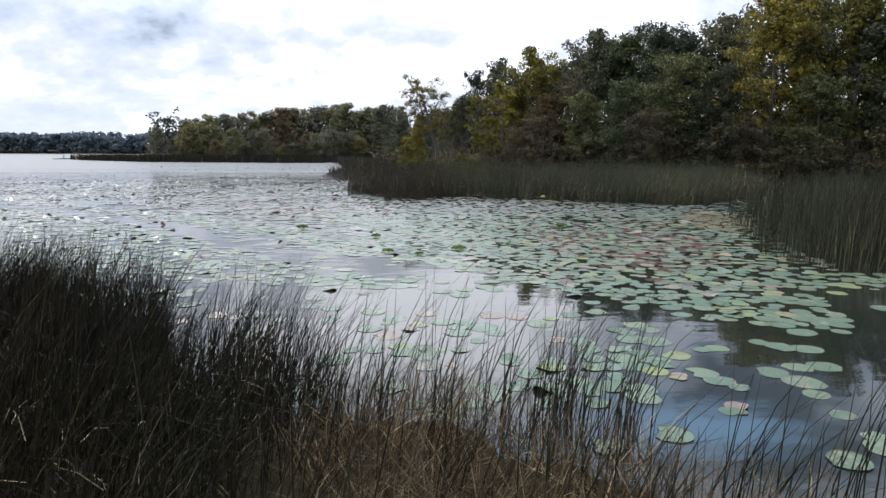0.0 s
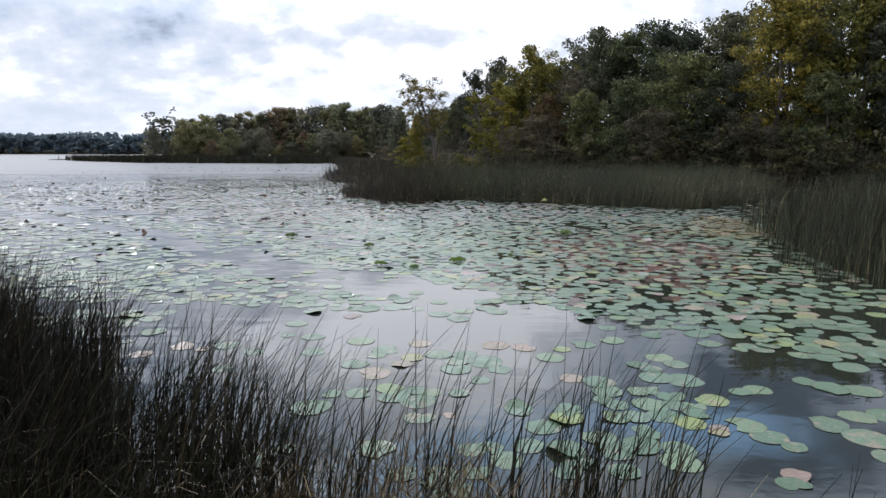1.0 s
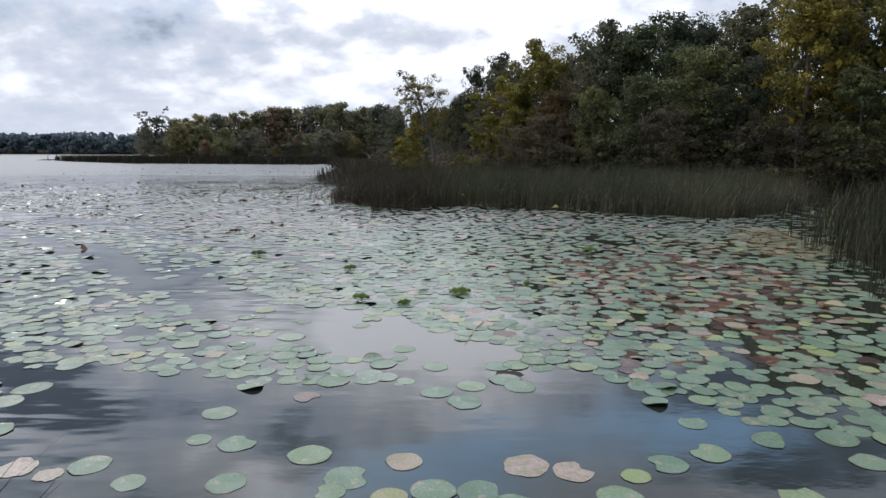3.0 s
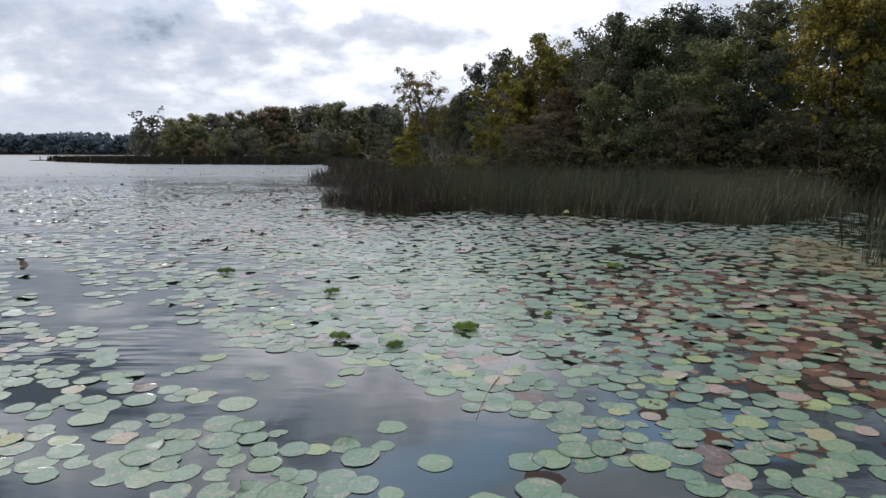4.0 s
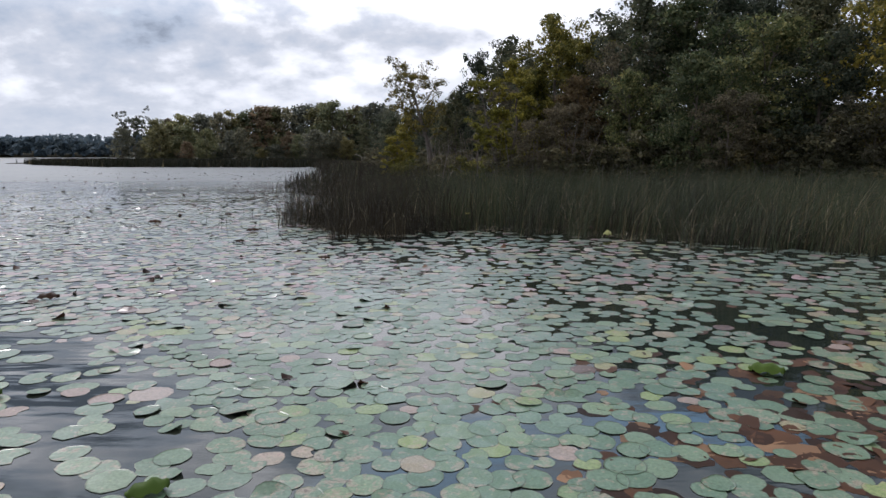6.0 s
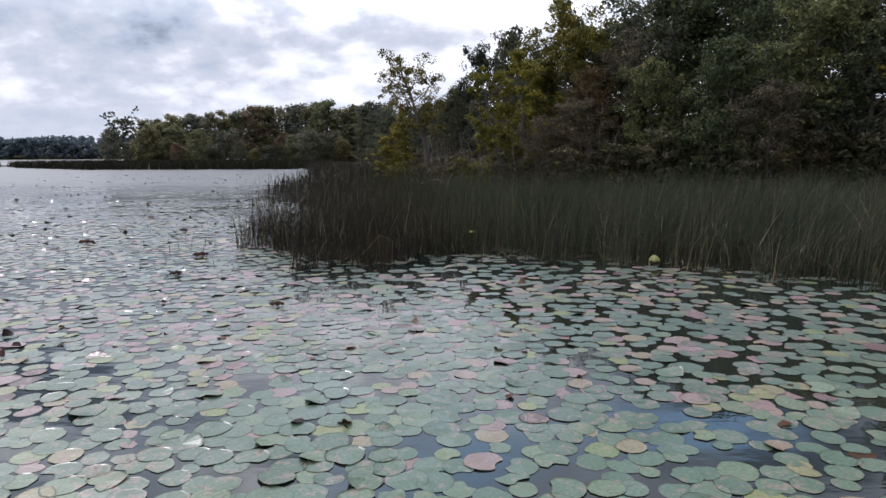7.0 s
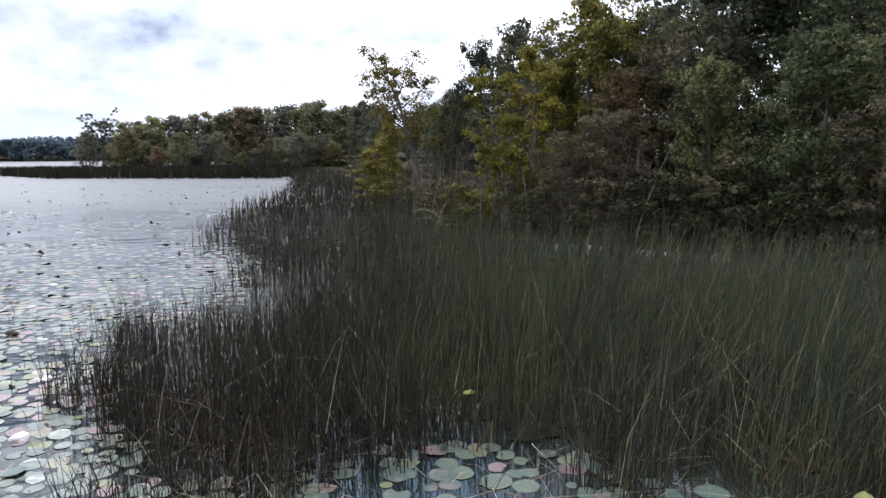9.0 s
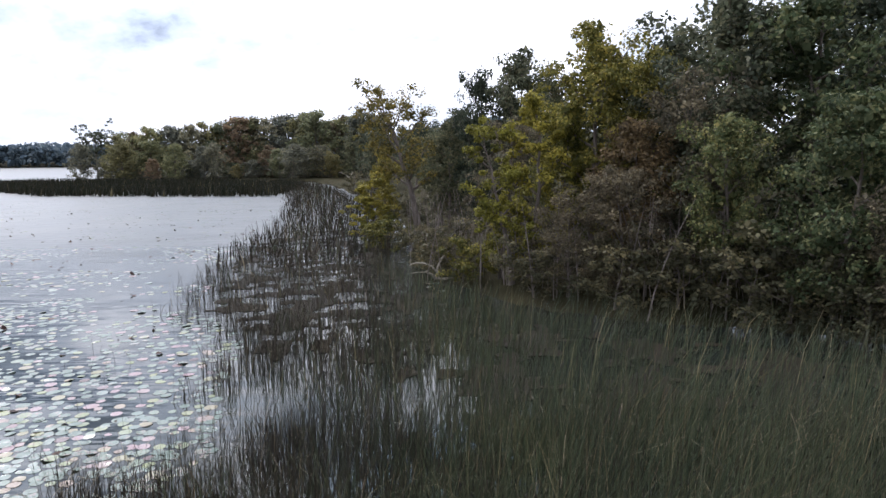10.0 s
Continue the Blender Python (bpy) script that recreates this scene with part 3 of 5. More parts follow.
KINDS = {
    "dark": dict(leafmat=LEAF_DARK, label="tall dark green broadleaf tree on the lake shore", H=12, spread=3.4, base=0.12, clusters=180, count=54, core=26, leaf=0.19),
    "green": dict(leafmat=LEAF_GREEN, label="full mid-green broadleaf tree at the wood's edge", H=12, spread=3.6, base=0.10, clusters=190, count=54, core=26, leaf=0.19),
    "olive": dict(leafmat=LEAF_OLIVE, label="tree turning olive and gold in early autumn", H=12, spread=2.9, base=0.10, clusters=170, count=66, core=26, leaf=0.16),
    "gold": dict(leafmat=LEAF_GOLD, label="slender tree with bright yellow autumn leaves", H=9, spread=1.6, base=0.08, clusters=110, count=80, leaf=0.135),
    "grey": dict(leafmat=LEAF_GREY, label="half-bare shrubby tree with grey-brown twigs and leaves", H=7, spread=2.3, base=0.06, clusters=130, count=65, leaf=0.12),
    "rust": dict(leafmat=LEAF_RUST, label="small tree with rusty brown leaves", H=8, spread=2.6, base=0.12, clusters=130, count=65, core=26, leaf=0.15),
    "bush": dict(leafmat=LEAF_SCRUB, label="low dense grey-brown shrub on the bank", H=3.2, spread=1.9, base=0.03, clusters=70, count=40, leaf=0.14, limbs=7),
    "bush_gold": dict(leafmat=LEAF_OLIVE, label="low yellowing shrub on the bank", H=2.6, spread=1.6, base=0.03, clusters=60, count=48, leaf=0.14, limbs=7),
    "back": dict(leafmat=LEAF_DARK, label="tall dark green tree deep in the wood", H=13, spread=3.8, base=0.15, clusters=140, count=28, core=26, leaf=0.31),
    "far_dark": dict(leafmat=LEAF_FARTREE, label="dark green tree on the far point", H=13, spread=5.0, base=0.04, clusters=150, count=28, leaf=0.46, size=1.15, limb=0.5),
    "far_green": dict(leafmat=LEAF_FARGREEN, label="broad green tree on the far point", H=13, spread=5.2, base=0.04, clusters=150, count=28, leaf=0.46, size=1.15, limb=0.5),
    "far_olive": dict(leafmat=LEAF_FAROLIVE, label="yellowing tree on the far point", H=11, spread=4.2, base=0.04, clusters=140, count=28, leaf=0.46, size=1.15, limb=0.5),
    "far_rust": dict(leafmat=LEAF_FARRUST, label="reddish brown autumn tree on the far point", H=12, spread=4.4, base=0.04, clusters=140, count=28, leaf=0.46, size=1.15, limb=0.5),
}
VARIANTS = {}
TREE_RNG = np.random.default_rng(11)


def plant(kind, x, y, top_z, variant=0, wide=1.0, spin=None, group=""):
    """A tree of that kind whose top reaches top_z; the first of each variant is built, the rest are copies."""
    spec = dict(KINDS[kind])
    label = spec.pop("label")
    name = "shrub" if kind.startswith("bush") else "tree"
    z = float(land_height(np.array([x], float), np.array([y], float))[0]) - 0.1
    H = spec["H"]
    k = (top_z - z) / H
    spin = TREE_RNG.uniform(0, 360) if spin is None else spin
    key = (kind, variant)
    m = pose(x, y, z, 0, 0, spin)
    sc = (k * wide, k * wide, k)
    if key not in VARIANTS:
        t = make_tree(name, hash_number(kind) + 17 * variant, **spec)
        tagged(t, label, name, group or ("far trees" if kind.startswith("far") else "shore trees"))
        t.matrix_basis = m @ Matrix.Diagonal((*sc, 1))
        VARIANTS[key] = t
        return t
    src = VARIANTS[key]
    rel = [a / b for a, b in zip(sc, src.scale)]
    return copy_thing(src, m @ Matrix.Diagonal((*rel, 1)))


def hash_number(text):
    return sum(ord(ch) * (i + 3) for i, ch in enumerate(text)) % 997


def build_trees():
    # the leaning, sparse tree at the point
    lone = make_tree("tree", 77, LEAF_LONE, H=11.6, spread=3.0, base=0.42, clusters=150, count=44, leaf=0.17, lean=(-0.24, 0.0), limbs=13, top=0.2, size=0.85, stout=1.6)
    lone.matrix_basis = pose(0.5, 91.0, 0.3)
    tagged(lone, "leaning sparse tree with yellowing leaves on the point", "tree", "shore trees")
    # the gold and olive trees of the shore
    for x, y, top, k, v, w in [
        (5.6, 73.6, 8.9, "gold", 0, 1.0), (6.8, 74.5, 10.6, "gold", 1, 1.0), (5.2, 75.5, 6.6, "gold", 0, 0.9), (-2.9, 92.8, 5.8, "gold", 1, 1.5), (-3.0, 92.0, 3.8, "gold", 0, 1.2), (-2.4, 95.4, 7.4, "olive", 0, 0.7),
        (10.2, 76.0, 13.9, "olive", 0, 1.0), (13.2, 77.0, 12.9, "olive", 1, 0.95), (8.6, 77.0, 9.8, "olive", 1, 0.8),
        (5.2, 94.0, 13.4, "dark", 0, 0.62), (8.6, 92.8, 14.7, "dark", 1, 0.85), (3.0, 97.0, 9.6, "dark", 2, 0.9), (2.4, 100, 9.0, "back", 1, 0.85),
        (6.5, 83.0, 9.4, "grey", 0, 0.9), (11, 86, 12.2, "dark", 2, 0.9), (8.0, 71.0, 5.4, "grey", 1, 1.0), (10.4, 70.4, 6.6, "grey", 0, 1.0), (11.6, 72.5, 8.4, "rust", 0, 0.9),
        (16.8, 74.5, 15.4, "dark", 1, 1.05), (14.4, 72.5, 10.4, "grey", 1, 1.0), (14.6, 68.8, 8.6, "green", 0, 0.85), (17.0, 65.0, 9.2, "green", 1, 0.95),
        (20.2, 72.5, 15.1, "green", 2, 1.0), (23.6, 75, 15.7, "dark", 0, 1.05), (26.6, 76, 15.3, "dark", 2, 1.0), (29.6, 74.5, 16.2, "dark", 1, 1.05),
        (21.6, 66.0, 11.6, "green", 0, 1.0), (18.6, 62.8, 6.8, "grey", 0, 1.0), (24.8, 63.5, 10.4, "dark", 0, 1.0), (28.6, 61.5, 16.8, "olive", 0, 0.95), (31.5, 66, 17.5, "dark", 2, 1.0),
        (25.6, 59.6, 6.0, "grey", 1, 1.1), (30.5, 57.6, 9.0, "green", 1, 0.95), (33.6, 59.0, 17.0, "olive", 1, 0.9), (36.5, 56.0, 15.5, "dark", 1, 1.0), (41.0, 54.0, 16.5, "green", 2, 1.05),
        (37.0, 64.0, 18.0, "back", 0, 1.1), (45, 60, 19, "back", 1, 1.1), (47, 48, 16.5, "back", 0, 1.1), (50, 38, 16, "back", 1, 1.1), (52, 28, 16, "back", 0, 1.1),
        (13.0, 84.0, 13.2, "back", 0, 1.0), (17.5, 84, 15.0, "back", 1, 1.0), (22, 86, 16.0, "back", 0, 1.0), (27, 86, 17.0, "back", 1, 1.0), (33, 80, 18.0, "back", 0, 1.1), (39, 74, 19, "back", 1, 1.1),
        (3.2, 107, 9.8, "back", 0, 0.9), (5.5, 112, 11.0, "back", 1, 1.0), (2.6, 120, 9.8, "back", 1, 1.0), (6.0, 126, 12.0, "back", 0, 1.0), (1.0, 134, 10.6, "back", 1, 1.0), (-1, 146, 11.5, "back", 0, 1.0), (10.5, 100, 13.0, "back", 0, 1.0),
    ]:
        plant(k, x, y, top, v, w)
    for x, y, top, k, v in [
        (1.6, 80.5, 2.4, "bush", 0), (2.8, 78.0, 2.8, "bush", 1), (3.2, 75.6, 2.0, "bush_gold", 0), (6.4, 71.2, 2.6, "bush", 0), (9.6, 68.8, 2.9, "bush", 1), (12.2, 68.2, 3.3, "bush", 0),
        (14.4, 66.6, 3.0, "bush", 1), (17.4, 63.6, 2.8, "bush", 0), (20.6, 62.6, 3.6, "bush", 1), (23.4, 60.8, 3.4, "bush", 0), (27.2, 58.2, 3.3, "bush", 1), (30.2, 56.0, 3.6, "bush", 0),
        (34.0, 53.6, 3.8, "bush", 1), (38.6, 50.6, 4.0, "bush", 0), (-1.6, 88.6, 2.0, "bush_gold", 1), (0.8, 87.0, 2.2, "bush", 1), (-0.4, 95.6, 2.6, "bush", 0), (0.2, 84.0, 1.9, "bush", 0),
        (42.5, 47.5, 4.0, "bush", 1), (16.0, 66.2, 4.0, "bush", 0), (22.2, 63.2, 4.6, "bush", 1), (26.2, 60.9, 4.6, "bush", 0), (-2.6, 113, 3, "bush", 1), (-6.0, 126, 3, "bush", 0), (-11, 145, 3.2, "bush", 1),
    ]:
        plant(k, x, y, top, v, 1.25)
    # the far point: a ragged row, with a second row behind it
    rng = np.random.default_rng(21)
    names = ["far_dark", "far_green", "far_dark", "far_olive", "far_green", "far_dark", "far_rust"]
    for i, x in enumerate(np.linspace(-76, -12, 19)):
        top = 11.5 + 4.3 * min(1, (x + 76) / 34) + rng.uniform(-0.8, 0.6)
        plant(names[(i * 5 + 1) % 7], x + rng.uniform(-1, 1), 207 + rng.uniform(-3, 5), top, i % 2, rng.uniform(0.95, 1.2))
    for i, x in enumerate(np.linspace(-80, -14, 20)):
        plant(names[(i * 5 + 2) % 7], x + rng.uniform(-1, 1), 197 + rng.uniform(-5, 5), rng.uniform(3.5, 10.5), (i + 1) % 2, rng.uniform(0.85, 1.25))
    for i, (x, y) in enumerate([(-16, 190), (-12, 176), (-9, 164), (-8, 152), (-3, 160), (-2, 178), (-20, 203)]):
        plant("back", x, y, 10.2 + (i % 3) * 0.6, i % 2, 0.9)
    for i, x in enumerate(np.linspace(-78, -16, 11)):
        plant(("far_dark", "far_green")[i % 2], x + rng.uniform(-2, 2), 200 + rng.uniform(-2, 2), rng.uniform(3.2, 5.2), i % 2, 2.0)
    snag = make_tree("tree", 91, LEAF_DARK, H=12.4, spread=4.8, base=0.34, clusters=260, count=18, leaf=0.36, limbs=18, top=0.1, size=0.48, limb=0.9)
    snag.matrix_basis = pose(-80.8, 204.5, 0.3)
    tagged(snag, "thin-leaved spreading tree at the tip of the far point", "tree", "far trees")
    # woods beyond the lake
    n = 3400
    x = rng.uniform(-520, 40, n)
    y = 346 + np.abs(rng.normal(0, 12, n)) + np.clip((-160 - x) * 0.12, 0, 40)
    z = land_height(x, y) + rng.uniform(0.05, 1, n) ** 0.8 * (8.3 + 0.9 * waves(x, y, 70, 9))
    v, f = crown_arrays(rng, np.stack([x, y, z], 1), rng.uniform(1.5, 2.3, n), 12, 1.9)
    tagged(mesh_object("far_woods", v, f, LEAF_FAR), "low belt of woods across the lake, haze painted into its leaves", "woods", kind="stuff")


def build_brush():
    """Bare grey stems of brushwood along the wooded bank."""
    rng = np.random.default_rng(87)
    line = np.array([(0.4, 86.0), (3.0, 77.0), (6.4, 71.6), (10.0, 69.4), (15.2, 67.0), (21.4, 63.6), (28.0, 59.0), (36.0, 53.5)])
    for k in range(len(line) - 1):
        n = int(18 * np.linalg.norm(line[k + 1] - line[k]) / 6) + 8
        t = rng.random(n)[:, None]
        xy = line[k] + (line[k + 1] - line[k]) * t + rng.normal(0, 1.1, (n, 2)) + np.array([0.4, 0.9])
        h = rng.uniform(1.4, 5.4, n)
        v, f = stalks(rng, xy, land_height(xy[:, 0], xy[:, 1]) - 0.1, h, rng.uniform(0.016, 0.045, n), 0.16, 0.0, 3.0, 4, 4, 1.4)
        twig = np.repeat(xy, 5, 0) + rng.normal(0, 0.25, (5 * n, 2))
        z0 = np.repeat(land_height(xy[:, 0], xy[:, 1]) + 0.3 * h, 5) + rng.uniform(0, 1, 5 * n) * np.repeat(0.5 * h, 5)
        tv, tf = stalks(rng, twig, z0, rng.uniform(0.5, 1.5, 5 * n), np.full(5 * n, 0.010), 0.55, 0.0, 3.0, 2, 3, 1.2)
        v, f = join([(v, f), (tv, tf)])
        tagged(mesh_object("brushwood", v, f, BARK_PALE, True), "bare grey-brown brushwood stems on the wooded bank", "brushwood", "bank brushwood", "stuff")


build_trees()
build_brush()


# ---- reed beds ----
ISLAND = [(-2.6, 46.2), (-0.7, 45.3), (0.8, 47.0), (2.4, 46.7), (4.4, 46.3), (6.7, 45.2), (8.5, 43.9), (10.0, 43.0), (11.8, 41.8), (14, 40.3), (17, 42.5), (19.5, 45), (24, 50), (26, 56),
          (20, 60), (14.4, 64.0), (9.2, 66.2), (5.5, 68.4), (2.6, 73), (-1.0, 82), (-0.5, 92), (-4, 112), (-10, 134), (-16, 158), (-25, 176), (-23, 150), (-17.5, 128), (-12.6, 100),
          (-13.0, 87), (-10.2, 70), (-6.6, 66), (-5.6, 60), (-4.5, 55.5), (-6.0, 52.6), (-4.9, 48.6)]
RIGHT_BED = [(10.3, 22.4), (11.0, 26.6), (12.5, 31), (15.4, 36.5), (19.5, 42.5), (24, 47.5), (32, 52), (42, 44), (42, 28), (30, 10), (20, 13), (11.6, 20.2)]
NEAR_BED = [(-16, 21.5), (-9.5, 18.8), (-6.2, 16.4), (-4.2, 14.6), (-3.2, 13.6), (-2.4, 12.8), (-1.4, 12.7), (0.4, 12.8), (1.5, 12.7), (2.4, 11.6), (3.0, 10.6), (4.4, 10.6), (4.6, 9.4), (3.2, 6.5), (1.8, 7.4), (0.6, 8.6), (-1.5, 8.0), (-5, 6), (-16, 6)]
SPIT = [(-99, 184), (-86, 168), (-63, 150), (-44, 146), (-23, 143), (-22, 160), (-26, 178), (-48, 186), (-72, 190), (-90, 194)]


MAT = [(10.2, 31.0), (11.0, 34.2), (13.2, 36.4), (14.4, 36.0), (12.6, 31.8), (11.0, 29.2)]


def reed_cover(x, y):
    """Above 0 where the island bed is closed, below where open water shows between its clumps."""
    c = 0.75 + 0.35 * waves(x, y, 4.5, 8) + 0.30 * waves(x, y, 1.5, 9) + 0.18 * waves(x, y, 0.6, 19)
    for gx, gy, rx, ry, deep in ((-3.8, 58.6, 2.8, 1.3, 1.25), (2.2, 57.6, 0.8, 1.3, 1.0), (-3.6, 51.6, 2.0, 0.9, 0.8), (-6.6, 63.6, 1.4, 1.2, 1.0), (-3.2, 56.6, 2.0, 2.4, 0.7), (1.2, 58.8, 0.7, 1.6, 0.9), (-3.0, 52.4, 1.8, 1.4, 0.6)):
        c = c - deep * np.exp(-((x - gx) / rx) ** 2 - ((y - gy) / ry) ** 2)
    return c


def build_dark_floor(poly, x0, x1, y0, y1, seed, closed, label):
    """A dark litter sheet added just above the water to hide its bright reflections between a bed's stems, with ragged
    holes where closed() is low.
    """
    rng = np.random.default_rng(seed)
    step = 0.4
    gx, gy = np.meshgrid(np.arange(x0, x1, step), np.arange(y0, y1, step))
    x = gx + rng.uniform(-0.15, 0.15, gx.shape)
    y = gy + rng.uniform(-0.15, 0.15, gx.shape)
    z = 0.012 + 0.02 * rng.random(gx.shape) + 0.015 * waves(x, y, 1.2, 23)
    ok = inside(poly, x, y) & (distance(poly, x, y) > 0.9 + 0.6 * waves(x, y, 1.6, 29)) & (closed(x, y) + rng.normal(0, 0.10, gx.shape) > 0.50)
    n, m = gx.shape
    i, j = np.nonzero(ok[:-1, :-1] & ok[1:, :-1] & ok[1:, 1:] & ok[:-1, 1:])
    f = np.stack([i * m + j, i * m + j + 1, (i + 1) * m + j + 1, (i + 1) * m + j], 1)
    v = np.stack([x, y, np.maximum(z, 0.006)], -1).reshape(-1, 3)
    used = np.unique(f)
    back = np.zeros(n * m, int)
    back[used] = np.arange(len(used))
    tagged(mesh_object("reed_dark_floor", v[used], back[f], DARK_FLOOR, True), label, "reed litter", kind="stuff")


def build_reeds():
    rng = np.random.default_rng(31)
    # the island bed, in two depths
    xy, d = scatter(rng, ISLAND, 92, 0.9, 41)
    near = (xy[:, 1] < 57) & (xy[:, 0] < 22)
    mid = ~near & (xy[:, 1] < 80) & (rng.random(len(xy)) < np.where((xy[:, 1] < 67) & (xy[:, 0] < 3), 0.33, 0.17))
    far = (xy[:, 1] >= 80) & (rng.random(len(xy)) < 0.055)
    brown_side = np.clip((3.0 - xy[:, 0] - 0.05 * (xy[:, 1] - 48)) / 4.0, 0, 1)
    open_side = brown_side * np.clip((xy[:, 1] - 48.8) / 2.5, 0, 1)
    gap = reed_cover(xy[:, 0], xy[:, 1]) + rng.normal(0, 0.22, len(xy))
    for sel, r, segs in ((near & (gap > 0.05), 0.0084, 2), (mid & (gap > 0.05), 0.0115, 2), (far, 0.032, 2)):
        p, dd = xy[sel], d[sel]
        h = (1.45 + 0.55 * np.clip(dd / 3.0, 0, 1) + 0.25 * waves(p[:, 0], p[:, 1], 4.0, 14) + 0.22 * waves(p[:, 0], p[:, 1], 1.3, 15)) * rng.uniform(0.38, 1.18, len(p))
        h *= 1 - open_side[sel] * (0.40 - 0.25 * np.clip(gap[sel], 0, 1))
        v, f = stalks(rng, p, np.full(len(p), -0.05), h, np.full(len(p), r) * rng.uniform(0.7, 1.3, len(p)), np.where(rng.random(len(p)) < 0.17 + 0.12 * open_side[sel], 0.75, 0.21) + 0.12 * np.clip((p[:, 0] - 3) / 6, 0, 1), 0.0, 2.0 - 1.1 * np.clip((p[:, 0] - 1) / 6, 0, 1), segs)
        brown = np.repeat(rng.random(len(p)) < 0.15 + 0.70 * brown_side[sel] + 0.35 * np.clip(1.5 - dd, 0, 1), 3 * segs)
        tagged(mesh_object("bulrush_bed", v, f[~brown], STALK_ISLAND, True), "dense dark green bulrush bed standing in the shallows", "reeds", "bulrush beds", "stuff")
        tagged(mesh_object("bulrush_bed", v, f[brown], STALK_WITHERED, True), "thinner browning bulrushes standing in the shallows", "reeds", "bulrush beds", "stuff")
    # straw-coloured bent stems in the bed
    pick = xy[(near) & (gap > -0.1) & (rng.random(len(xy)) < 0.010 + 0.025 * (d < 2.0) + 0.022 * (xy[:, 0] > 4))]
    v, f = stalks(rng, pick, rng.uniform(0.0, 0.9, len(pick)), rng.uniform(0.5, 1.5, len(pick)), np.full(len(pick), 0.0045), 0.9, 0.1, 1.6, 2, bend=1.1)
    tagged(mesh_object("dead_stems", v, f, STRAW_PALE, True), "bleached bent dead stems among the bulrushes", "dead reeds", kind="stuff")
    # broken brown stems that lean across one another along the bed's edge
    pick = xy[near & (d < 2.6) & (rng.random(len(xy)) < 0.11)]
    v, f = stalks(rng, pick, rng.uniform(-0.05, 0.5, len(pick)), rng.uniform(0.3, 0.9, len(pick)), np.full(len(pick), 0.006), 1.5, 0.1, 2.2, 2, bend=1.15)
    tagged(mesh_object("dead_stems", v, f, STALK_WITHERED, True), "broken brown stems leaning across the bulrushes' edge", "dead reeds", kind="stuff")
    # pale stems fallen over the water before the bed
    xy2, d2 = scatter(rng, [(-5, 44.5), (-2.6, 43.5), (0.8, 45.6), (5, 44.6), (9, 41.6), (9.6, 43.2), (5, 46.8), (0, 47.4), (-4.6, 48)], 8.0, 0.4, 53)
    v, f = stalks(rng, xy2, rng.uniform(0.04, 0.3, len(xy2)), rng.uniform(0.10, 0.3, len(xy2)), rng.uniform(0.004, 0.007, len(xy2)), 4.0, -0.3, 1.6, 2, bend=1.0)
    tagged(mesh_object("dead_stems", v, f, STRAW_PALE, True), "pale broken stems lying on the water", "dead reeds", kind="stuff")
    # the bed on the right
    xy, d = scatter(rng, RIGHT_BED, 44, 0.9, 43)
    far = np.hypot(xy[:, 0] - 8, xy[:, 1] - 22) > 14
    keep = ~far | (rng.random(len(xy)) < 0.28)
    xy, d = xy[keep], d[keep]
    h = (1.5 + 0.6 * np.clip(d / 3.0, 0, 1)) * rng.uniform(0.6, 1.12, len(xy))
    v, f = stalks(rng, xy, np.full(len(xy), -0.05), h, np.where(far[keep], 0.016, 0.0075), np.where(rng.random(len(xy)) < 0.2, 0.55, 0.18), 0.0, 1.2, 2)
    brown = np.repeat(rng.random(len(xy)) < 0.55, 6)
    tagged(mesh_object("bulrush_bed", v, f[~brown], STALK_ISLAND, True), "dark green bulrush bed beside the lotus leaves", "reeds", "bulrush beds", "stuff")
    tagged(mesh_object("bulrush_bed", v, f[brown], STALK_BROWN, True), "browning bulrushes beside the lotus leaves", "reeds", "bulrush beds", "stuff")
    # the strip before the far point
    xy, d = scatter(rng, SPIT, 3.4, 1.0, 45)
    v, f = stalks(rng, xy, np.full(len(xy), -0.05), rng.uniform(1.15, 1.6, len(xy)), np.full(len(xy), 0.085), 0.15, 0.0, 1.0, 2)
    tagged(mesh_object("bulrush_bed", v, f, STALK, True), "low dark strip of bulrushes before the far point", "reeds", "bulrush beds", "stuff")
    # the near bed under the start of the way
    xy, d = scatter(rng, NEAR_BED, 190, 0.7, 47)
    left = np.clip((-xy[:, 0] - 0.3) / 3.0, 0, 1)
    thin = 0.20 + 1.0 * left + 0.34 * waves(xy[:, 0], xy[:, 1], 1.5, 6) + np.clip(d / 2.5, 0, 1) * 0.10 - np.clip(0.9 - d, 0, 1) * 0.10
    thin *= np.where((xy[:, 0] > -1.6) & (xy[:, 1] < 11.4), 0.45, 1.0)
    thin *= np.where(xy[:, 0] < -7.5, 0.5, 1.0)
    keep = rng.random(len(xy)) < thin
    xy, d = xy[keep], d[keep]
    h = (1.52 + 0.25 * waves(xy[:, 0], xy[:, 1], 2.2, 16)) * rng.uniform(0.5, 1.2, len(xy))
    v, f = stalks(rng, xy, np.full(len(xy), -0.05), h, rng.uniform(0.005, 0.0105, len(xy)), 0.34, 0.0, 0.8, 3)
    brown = np.repeat(rng.random(len(xy)) < 0.15 + 0.5 * np.clip((-xy[:, 0] - 0.5) / 3.0, 0, 1), 9)
    tagged(mesh_object("bulrush_bed", v, f[~brown], STALK, True), "near bulrushes with thin stems leaning in the wind, backlit darkness in their colour", "reeds", "bulrush beds", "stuff")
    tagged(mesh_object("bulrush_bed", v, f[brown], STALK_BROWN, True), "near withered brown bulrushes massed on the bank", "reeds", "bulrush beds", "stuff")
